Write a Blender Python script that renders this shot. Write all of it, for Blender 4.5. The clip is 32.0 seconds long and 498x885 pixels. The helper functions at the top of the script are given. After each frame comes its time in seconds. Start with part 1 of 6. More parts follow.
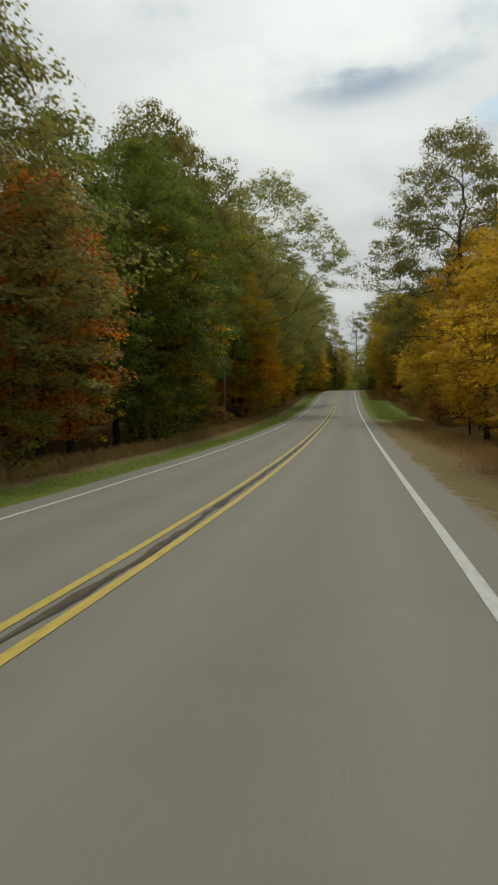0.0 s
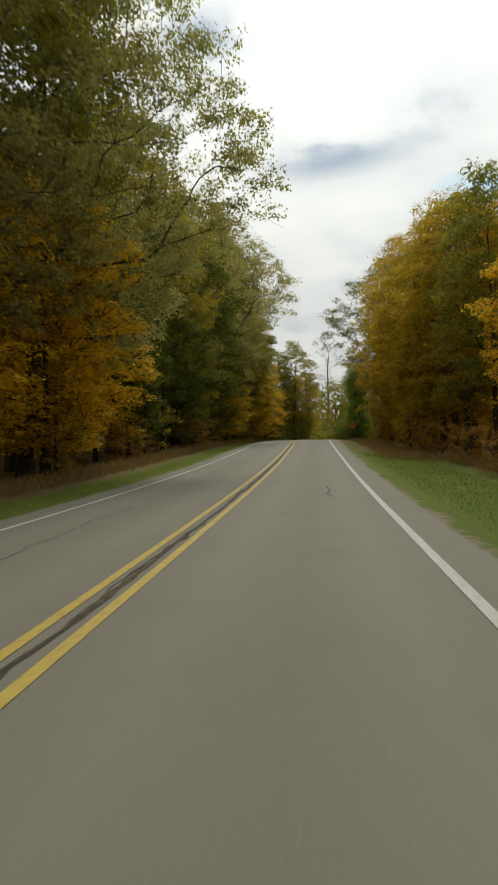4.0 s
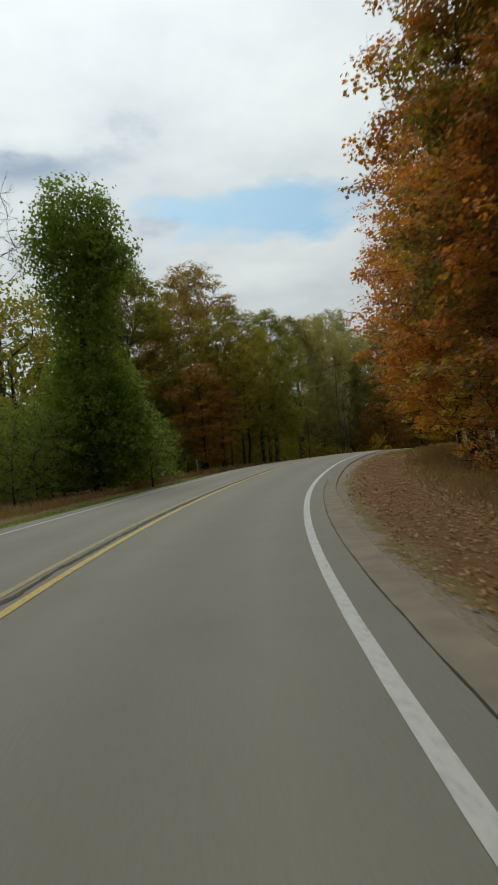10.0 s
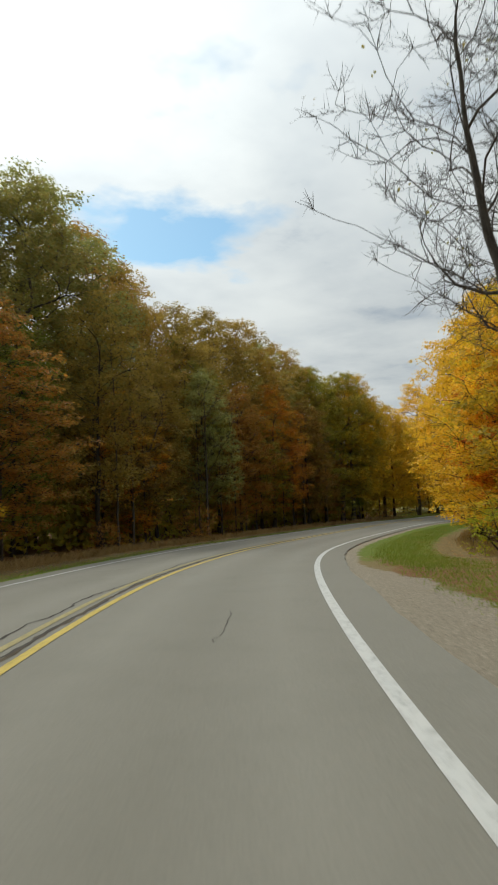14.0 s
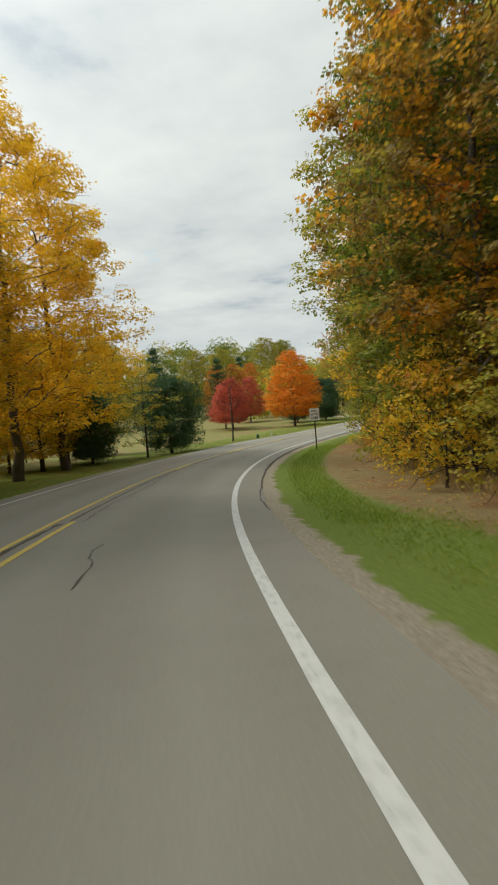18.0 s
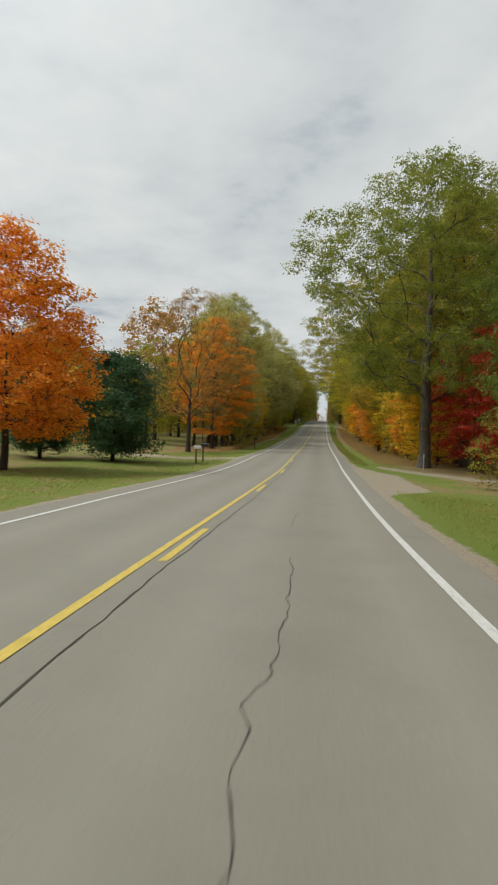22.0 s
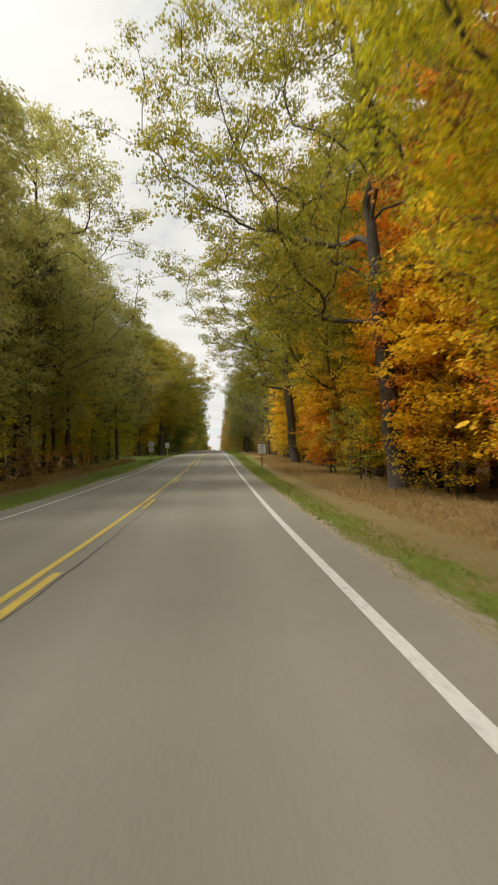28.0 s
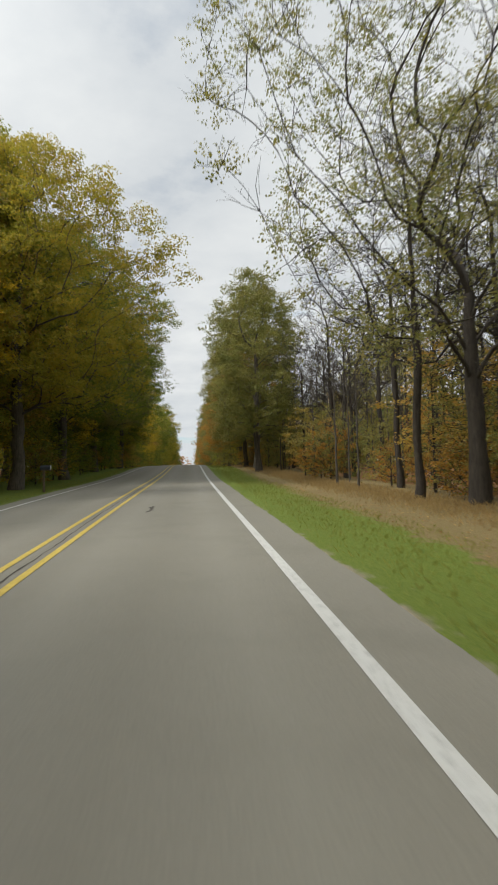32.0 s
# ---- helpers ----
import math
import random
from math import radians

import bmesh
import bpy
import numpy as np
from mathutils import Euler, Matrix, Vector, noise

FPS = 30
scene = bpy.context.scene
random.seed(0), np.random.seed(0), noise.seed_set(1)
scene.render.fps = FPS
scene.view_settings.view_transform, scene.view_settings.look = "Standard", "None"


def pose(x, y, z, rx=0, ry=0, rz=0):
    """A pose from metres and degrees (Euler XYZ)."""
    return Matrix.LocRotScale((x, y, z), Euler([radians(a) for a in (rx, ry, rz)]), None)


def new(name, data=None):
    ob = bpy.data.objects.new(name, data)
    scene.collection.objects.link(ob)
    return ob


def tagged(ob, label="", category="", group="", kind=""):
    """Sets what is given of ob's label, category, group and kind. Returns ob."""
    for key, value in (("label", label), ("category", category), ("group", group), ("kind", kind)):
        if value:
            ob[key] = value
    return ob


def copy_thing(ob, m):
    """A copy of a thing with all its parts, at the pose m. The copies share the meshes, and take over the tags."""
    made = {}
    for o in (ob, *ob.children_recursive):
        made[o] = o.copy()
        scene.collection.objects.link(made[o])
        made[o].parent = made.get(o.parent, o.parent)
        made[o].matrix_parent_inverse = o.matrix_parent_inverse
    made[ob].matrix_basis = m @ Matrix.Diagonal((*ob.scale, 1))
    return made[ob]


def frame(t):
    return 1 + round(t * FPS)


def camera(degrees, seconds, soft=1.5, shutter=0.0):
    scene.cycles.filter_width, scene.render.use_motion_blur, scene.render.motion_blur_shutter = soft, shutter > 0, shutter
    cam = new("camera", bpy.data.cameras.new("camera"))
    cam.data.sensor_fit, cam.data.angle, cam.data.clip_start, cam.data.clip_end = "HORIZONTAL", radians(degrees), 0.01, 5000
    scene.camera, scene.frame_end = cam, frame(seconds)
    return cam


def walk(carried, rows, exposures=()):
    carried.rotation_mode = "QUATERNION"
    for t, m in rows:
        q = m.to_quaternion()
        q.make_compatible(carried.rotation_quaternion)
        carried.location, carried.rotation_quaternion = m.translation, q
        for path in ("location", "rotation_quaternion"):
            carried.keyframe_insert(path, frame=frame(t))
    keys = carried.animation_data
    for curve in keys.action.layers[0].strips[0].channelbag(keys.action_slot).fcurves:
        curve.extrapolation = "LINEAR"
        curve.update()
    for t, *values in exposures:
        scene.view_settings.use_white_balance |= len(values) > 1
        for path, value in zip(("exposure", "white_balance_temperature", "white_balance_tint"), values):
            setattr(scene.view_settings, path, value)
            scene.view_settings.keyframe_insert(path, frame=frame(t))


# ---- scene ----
cam = camera(42.2, 32.0, 1.8, 0.2)
# exposure of the camera along the drive
EXPOSURES = [(0.0, -1.05, 6600, 3), (1.0, -1.1, 6600, 4), (2.0, -0.6, 6650, 4), (5.0, -0.9, 6750, 4), (6.0, -0.7, 6700, 4), (7.0, -1.05, 6700, 4), (8.0, -1.15, 6600, 4), (9.0, -1.15, 6400, 3), (10.0, -1.1, 6250, 3), (12.0, -0.9, 6200, 2), (13.0, -0.65, 6100, 1), (14.0, -0.55, 6300, 3), (15.0, -0.45, 6700, 4), (18.0, -0.2, 6500, 2), (19.0, -0.25, 6400, 1), (21.0, -0.3, 6400, 4), (23.0, -0.3, 6500, 6), (24.5, -0.05, 6700, 8), (27.0, 0.05, 6800, 8), (28.0, 0.12, 7000, 8), (29.0, 0.1, 7000, 8), (30.0, 0.05, 6950, 8), (32.0, -0.1, 6400, 7)]
PATH = [
    (0.0, 2.309, 0.005, 1.378, 87.25, 1.07, 10.58),
    (0.5, 2.047, 9.577, 1.217, 86.95, 0.40, 10.59),
    (1.0, 1.693, 19.156, 1.190, 86.92, -0.10, 10.47),
    (1.5, 1.345, 28.825, 1.258, 86.97, -0.32, 10.36),
    (2.0, 1.022, 38.496, 1.399, 87.84, -0.08, 9.42),
    (2.5, 0.697, 48.118, 1.596, 90.43, 0.60, 8.25),
    (4.5, -0.567, 86.191, 2.881, 92.34, 0.23, 7.65),
    (5.0, -0.862, 95.447, 3.370, 92.47, 0.12, 7.33),
    (5.5, -1.157, 104.631, 3.940, 92.84, 0.46, 6.02),
    (6.0, -1.448, 113.606, 4.567, 93.04, 1.29, 5.96),
    (6.5, -1.742, 122.212, 5.224, 93.10, 1.49, 5.26),
    (7.0, -2.008, 130.513, 5.849, 93.34, 1.73, 4.86),
    (7.5, -2.147, 138.485, 6.403, 93.66, 2.82, 5.00),
    (8.0, -2.108, 146.260, 6.852, 93.75, 4.61, 2.83),
    (8.5, -1.755, 153.984, 7.183, 92.67, 6.00, -5.13),
    (9.0, -1.065, 161.596, 7.415, 92.30, 5.62, -11.54),
    (9.5, 0.033, 169.188, 7.612, 92.05, 5.60, -16.89),
    (10.0, 1.582, 176.651, 7.801, 92.29, 5.48, -17.04),
    (10.5, 3.573, 183.896, 8.019, 91.46, 4.68, -22.49),
    (11.0, 6.103, 190.912, 8.280, 90.19, 4.16, -26.42),
    (11.5, 9.106, 197.729, 8.567, 90.67, 2.81, -28.87),
    (12.0, 12.582, 204.349, 8.908, 90.54, 1.84, -37.15),
    (12.5, 16.696, 210.757, 9.250, 91.26, 1.33, -39.76),
    (13.0, 21.264, 216.953, 9.505, 91.37, 3.08, -42.02),
    (13.5, 26.454, 222.784, 9.628, 92.44, 1.70, -44.24),
    (14.0, 31.963, 228.362, 9.535, 92.76, 2.36, -48.31),
    (14.5, 37.913, 233.643, 9.214, 92.47, 5.96, -51.59),
    (15.0, 44.339, 238.442, 8.664, 91.78, 6.67, -58.79),
    (15.5, 51.040, 242.797, 8.035, 90.53, 8.25, -64.44),
    (17.5, 80.691, 255.576, 5.885, 85.45, 5.96, -77.86),
    (18.0, 88.736, 257.841, 5.464, 86.43, 4.47, -83.69),
    (18.5, 97.005, 259.826, 5.004, 87.06, 4.24, -86.73),
    (19.0, 105.392, 261.163, 4.567, 87.64, 3.84, -90.37),
    (19.5, 113.841, 261.977, 4.247, 87.94, 4.39, -94.81),
    (20.0, 122.279, 261.952, 3.990, 87.77, 5.21, -97.63),
    (20.5, 130.485, 261.428, 3.763, 88.24, 3.76, -99.78),
    (21.0, 138.685, 260.257, 3.567, 88.23, 1.33, -99.43),
    (21.5, 147.075, 258.503, 3.398, 89.05, -0.94, -98.54),
    (22.0, 155.556, 256.370, 3.229, 89.73, -2.65, -100.76),
    (22.5, 163.999, 253.950, 3.078, 90.77, -1.06, -104.23),
    (23.0, 172.587, 251.353, 2.997, 92.51, -0.85, -106.69),
    (23.5, 181.303, 248.580, 2.991, 93.22, -1.12, -108.86),
    (24.0, 190.191, 245.862, 3.056, 94.24, -1.86, -110.34),
    (24.5, 199.069, 243.077, 3.244, 92.73, -1.00, -110.82),
    (26.5, 235.267, 231.968, 4.037, 95.56, 0.31, -111.49),
    (27.0, 244.464, 229.162, 4.408, 95.06, 0.20, -110.88),
    (27.5, 253.723, 226.350, 4.751, 94.29, 0.17, -110.95),
    (28.0, 263.037, 223.503, 5.055, 93.26, 0.24, -110.21),
    (28.5, 272.460, 220.593, 5.394, 92.20, 0.21, -110.45),
    (29.0, 281.877, 217.620, 5.817, 92.76, 0.11, -110.94),
    (29.5, 291.234, 214.703, 6.309, 92.79, 0.17, -111.57),
    (30.0, 300.563, 211.797, 6.813, 93.04, 0.63, -112.38),
    (30.5, 309.864, 208.837, 7.395, 93.24, 0.93, -112.80),
    (31.0, 319.142, 205.888, 8.043, 93.61, 1.22, -112.50),
    (31.5, 328.375, 202.977, 8.671, 93.93, 1.52, -112.08),
    (32.0, 337.587, 200.070, 9.254, 93.99, 1.32, -112.46),
]
walk(cam, [(t, pose(x, y, z, rx, ry, rz)) for t, x, y, z, rx, ry, rz in PATH], EXPOSURES)

# bend, grade and cross fall of the road, a value every 15 m from -30 m
CURVE = [-0.0037568, -0.003264, -0.0024558, -0.000815, -0.0000281, -0.0000385, -0.0002139, -0.0000125, 0.0002091, -0.0001832, -0.0004144, 0.0012489, 0.005052, 0.0087771, 0.0102062, 0.0095563, 0.0081225, 0.0081718, 0.0091755, 0.0096809, 0.0086032, 0.0064567, 0.0058583, 0.0079953, 0.009773, 0.0088484, 0.0061384, 0.0029032, 0.0006818, -0.0001953, -0.0000299, 0.00005, -0.0000008, 0.0000577, 0.0001977, 0.0001905, 0.000074, -0.0001222, -0.0001215, -0.0000076, 0.0000279, 0.0001281, 0.0000849, 0.0000323, 0.0000044, 0.0000065, 0.0000215, 0.0000285, 0.0000253, 0.0000175, 0.0000041]
GRADE = [-0.00847, -0.01224, -0.02144, -0.00095, 0.01052, 0.02134, 0.02352, 0.04312, 0.0509, 0.06656, 0.07779, 0.06963, 0.04686, 0.02927, 0.02333, 0.03189, 0.04773, 0.0258, -0.02529, -0.07658, -0.07523, -0.06093, -0.04684, -0.05625, -0.03421, -0.02694, -0.01995, -0.01996, -0.00623, 0.00213, 0.02684, 0.01646, 0.01851, 0.04232, 0.02963, 0.03502, 0.05139, 0.05281, 0.06694, 0.06279, 0.0539, 0.04899, 0.04749, 0.05857, 0.06452, 0.04618, 0.03661, 0.0335, 0.03081, 0.02553, 0.01668]
BANK = [-0.0105, -0.0131, -0.019, -0.0007, -0.0055, -0.0136, -0.0069, -0.0018, -0.0066, -0.0071, -0.0064, -0.0164, -0.0146, 0.0277, 0.0379, 0.0074, -0.0104, -0.0097, -0.0147, -0.0153, 0.0071, 0.0083, 0.0025, 0.0051, 0.0061, -0.0022, 0.0079, -0.0014, 0.0108, -0.0098, -0.0141, -0.0137, -0.0168, -0.0203, -0.0178, -0.0215, -0.0218, -0.0112, -0.0167, -0.0236, -0.0299, -0.0121, -0.0083, -0.0104, -0.0093, -0.0058, -0.0049, -0.0036, -0.0017, -0.0003, 0.0015]

# ================= world, sun =================
SUN_AZ, SUN_EL = 4.0, 52.0          # degrees: azimuth to the right of +y, height
world = bpy.data.worlds.new("world")
scene.world = world
world.use_nodes = True


def N(nt, kind, **kw):
    nd = nt.nodes.new(kind)
    for k, v in kw.items():
        if k == "op":
            nd.operation = v
        else:
            nd.inputs[k.replace("_", " ")].default_value = v
    return nd


def L(nt, a, b):
    nt.links.new(a, b)


def ramp(nt, fac, stops):
    nd = nt.nodes.new("ShaderNodeValToRGB")
    el = nd.color_ramp.elements
    while len(el) < len(stops):
        el.new(0.5)
    for e, (p, c) in zip(el, stops):
        e.position, e.color = p, (*c, 1.0) if len(c) == 3 else c
    L(nt, fac, nd.inputs[0])
    return nd.outputs[0]


def mixc(nt, fac, a, b, blend="MIX"):
    nd = nt.nodes.new("ShaderNodeMix")
    nd.data_type, nd.blend_type = "RGBA", blend
    for val, slot in ((fac, 0), (a, 6), (b, 7)):
        if isinstance(val, (int, float)):
            nd.inputs[slot].default_value = val
        elif isinstance(val, tuple):
            nd.inputs[slot].default_value = (*val, 1.0)
        else:
            L(nt, val, nd.inputs[slot])
    return nd.outputs[2]


def mathn(nt, op, a, b=None, c=None):
    nd = nt.nodes.new("ShaderNodeMath")
    nd.operation = op
    for i, val in enumerate((a, b, c)):
        if val is None:
            continue
        if isinstance(val, (int, float)):
            nd.inputs[i].default_value = val
        else:
            L(nt, val, nd.inputs[i])
    return nd.outputs[0]


SUN_DIR = Vector((math.sin(radians(SUN_AZ)) * math.cos(radians(SUN_EL)), math.cos(radians(SUN_AZ)) * math.cos(radians(SUN_EL)), math.sin(radians(SUN_EL))))


def build_sky():
    nt = world.node_tree
    nt.nodes.clear()
    out = nt.nodes.new("ShaderNodeOutputWorld")
    bg = nt.nodes.new("ShaderNodeBackground")
    L(nt, bg.outputs[0], out.inputs[0])
    sky = nt.nodes.new("ShaderNodeTexSky")
    sky.sky_type, sky.sun_disc = "NISHITA", False
    sky.sun_elevation, sky.sun_rotation = radians(SUN_EL), radians(SUN_AZ)
    sky.dust_density = 2.0
    tc = nt.nodes.new("ShaderNodeTexCoord")
    sep = nt.nodes.new("ShaderNodeSeparateXYZ")
    L(nt, tc.outputs["Generated"], sep.inputs[0])
    # a flat layer of cloud: the direction is divided by its height
    zz = mathn(nt, "MAXIMUM", mathn(nt, "ADD", sep.outputs[2], 0.12), 0.06)
    com = nt.nodes.new("ShaderNodeCombineXYZ")
    L(nt, mathn(nt, "DIVIDE", sep.outputs[0], zz), com.inputs[0])
    L(nt, mathn(nt, "DIVIDE", sep.outputs[1], zz), com.inputs[1])
    def cloud(scale, detail, off):
        mp = nt.nodes.new("ShaderNodeMapping")
        mp.inputs["Location"].default_value = off
        L(nt, com.outputs[0], mp.inputs[0])
        nz = nt.nodes.new("ShaderNodeTexNoise")
        nz.inputs["Scale"].default_value, nz.inputs["Detail"].default_value, nz.inputs["Roughness"].default_value = scale, detail, 0.55
        L(nt, mp.outputs[0], nz.inputs["Vector"])
        return nz.outputs[0]
    big = cloud(0.9, 6.0, CLOUD_SHIFT)
    fine = cloud(1.9, 8.0, (4.1, 1.7, 0.0))
    # rifts of blue between the clouds, and darker cloud where the depth is negative: azimuth, height, half widths, depth
    azi = mathn(nt, "ARCTAN2", sep.outputs[0], sep.outputs[1])
    ele = mathn(nt, "ADD", mathn(nt, "ARCSINE", sep.outputs[2]), mathn(nt, "MULTIPLY", mathn(nt, "SUBTRACT", fine, 0.5), 0.16))
    for a0, e0, wa, we, depth in RIFTS:
        da = mathn(nt, "POWER", mathn(nt, "ABSOLUTE", mathn(nt, "DIVIDE", mathn(nt, "SUBTRACT", azi, radians(a0)), radians(wa))), 2.0)
        de = mathn(nt, "POWER", mathn(nt, "ABSOLUTE", mathn(nt, "DIVIDE", mathn(nt, "SUBTRACT", ele, radians(e0)), radians(we))), 2.0)
        hole = mathn(nt, "EXPONENT", mathn(nt, "MULTIPLY", mathn(nt, "ADD", da, de), -1.0))
        if depth > 0:
            big = mathn(nt, "SUBTRACT", big, mathn(nt, "MULTIPLY", hole, depth))
        else:
            fine = mathn(nt, "ADD", fine, mathn(nt, "MULTIPLY", hole, depth))
    mask = ramp(nt, big, [(0.24, (0, 0, 0)), (0.36, (1, 1, 1))])
    dot = nt.nodes.new("ShaderNodeVectorMath")
    dot.operation = "DOT_PRODUCT"
    L(nt, tc.outputs["Generated"], dot.inputs[0])
    dot.inputs[1].default_value = SUN_DIR
    glow = mathn(nt, "POWER", mathn(nt, "MAXIMUM", dot.outputs["Value"], 0.0), 3.5)
    shade = ramp(nt, fine, [(0.20, (0.42, 0.49, 0.60)), (0.38, (0.80, 0.82, 0.85)), (0.52, (0.90, 0.91, 0.925)), (0.68, (1.0, 1.0, 1.0))])
    bright = mathn(nt, "ADD", mathn(nt, "MULTIPLY", glow, 1.15), 0.66)
    lit = nt.nodes.new("ShaderNodeVectorMath")
    lit.operation = "SCALE"
    L(nt, shade, lit.inputs[0])
    L(nt, mathn(nt, "MULTIPLY", bright, CLOUD_LIGHT), lit.inputs["Scale"])
    blue = nt.nodes.new("ShaderNodeVectorMath")
    blue.operation = "SCALE"
    L(nt, mixc(nt, 1.0, sky.outputs[0], (0.80, 1.02, 1.04), "MULTIPLY"), blue.inputs[0])
    blue.inputs["Scale"].default_value = 2.0
    col = mixc(nt, mask, blue.outputs[0], lit.outputs[0])
    haze = mathn(nt, "POWER", mathn(nt, "SUBTRACT", 1.0, mathn(nt, "MAXIMUM", mathn(nt, "MINIMUM", mathn(nt, "MULTIPLY", sep.outputs[2], 6.0), 1.0), 0.0)), 1.5)
    col = mixc(nt, mathn(nt, "MULTIPLY", haze, 0.8), col, (6.6, 7.0, 7.4))
    L(nt, col, bg.inputs[0])
    bg.inputs[1].default_value = 0.1


CLOUD_LIGHT, CLOUD_SHIFT = 13.5, (0.35, 0.9, 0.0)
RIFTS = [(-1.0, 26.0, 8.0, 1.9, -0.34), (-12.0, 33.5, 4.0, 1.5, -0.2), (4.0, 15.0, 14.0, 2.2, -0.10), (23.0, 22.0, 7.0, 2.6, 0.30), (41.0, 20.8, 13.0, 3.2, 0.36), (12.0, 21.0, 5.0, 2.0, 0.16), (86.0, 8.0, 18.0, 2.0, -0.09)]
build_sky()
sun = new("sun", bpy.data.lights.new("sun", "SUN"))
sun.data.energy, sun.data.angle, sun.data.color = 2.7, radians(15), (1.0, 0.94, 0.85)
sun.rotation_euler = SUN_DIR.to_track_quat("Z", "Y").to_euler()


# ================= materials =================
def material(name):
    m = bpy.data.materials.new(name)
    m.use_nodes = True
    nt = m.node_tree
    return m, nt, nt.nodes["Principled BSDF"], nt.nodes["Material Output"]


def noise_tex(nt, scale, detail=4.0, rough=0.55, vec=None, stretch=None):
    nz = N(nt, "ShaderNodeTexNoise", Scale=scale, Detail=detail, Roughness=rough)
    if vec is None:
        vec = nt.nodes.new("ShaderNodeTexCoord").outputs["Object"]
    if stretch:
        mp = nt.nodes.new("ShaderNodeMapping")
        mp.inputs["Scale"].default_value = stretch
        L(nt, vec, mp.inputs[0])
        vec = mp.outputs[0]
    L(nt, vec, nz.inputs["Vector"])
    return nz.outputs[0]


def bump(nt, bsdf, height, strength=0.3, distance=0.02):
    b = N(nt, "ShaderNodeBump", Strength=strength, Distance=distance)
    L(nt, height, b.inputs["Height"])
    L(nt, b.outputs[0], bsdf.inputs["Normal"])


def plain(name, col, rough=0.6, metal=0.0, vary=0.25, scale=8.0):
    m, nt, b, _ = material(name)
    nz = noise_tex(nt, scale, 5.0)
    dark = tuple(c * (1 - vary) for c in col)
    light = tuple(min(1, c * (1 + vary * 0.6)) for c in col)
    L(nt, ramp(nt, nz, [(0.3, dark), (0.7, light)]), b.inputs["Base Color"])
    b.inputs["Roughness"].default_value, b.inputs["Metallic"].default_value = rough, metal
    bump(nt, b, noise_tex(nt, scale * 6, 3.0), 0.15, 0.005)
    return m


def leaf_mat(name, cols, through_light=0.5, broad=0.34):
    m, nt, b, out = material(name)
    ob = nt.nodes.new("ShaderNodeObjectInfo").outputs["Random"]
    isl = nt.nodes.new("ShaderNodeNewGeometry").outputs["Random Per Island"]
    big = mathn(nt, "MULTIPLY", mathn(nt, "SUBTRACT", noise_tex(nt, 0.45, 3.0), 0.28), 2.1)
    fac = mathn(nt, "ADD", mathn(nt, "MULTIPLY", ob, 0.30), mathn(nt, "ADD", mathn(nt, "MULTIPLY", isl, 0.72 - broad), mathn(nt, "MULTIPLY", big, broad)))
    n = len(cols)
    col = ramp(nt, fac, [(0.12 + 0.76 * i / (n - 1), c) for i, c in enumerate(cols)])
    L(nt, col, b.inputs["Base Color"])
    b.inputs["Roughness"].default_value = 0.55
    b.inputs["Specular IOR Level"].default_value = 0.25
    tr = nt.nodes.new("ShaderNodeBsdfTranslucent")
    L(nt, mixc(nt, 1.0, col, (1.3, 1.3, 1.05), "MULTIPLY"), tr.inputs[0])
    mx = nt.nodes.new("ShaderNodeMixShader")
    mx.inputs[0].default_value = through_light
    L(nt, b.outputs[0], mx.inputs[1])
    L(nt, tr.outputs[0], mx.inputs[2])
    L(nt, mx.outputs[0], out.inputs[0])
    return m


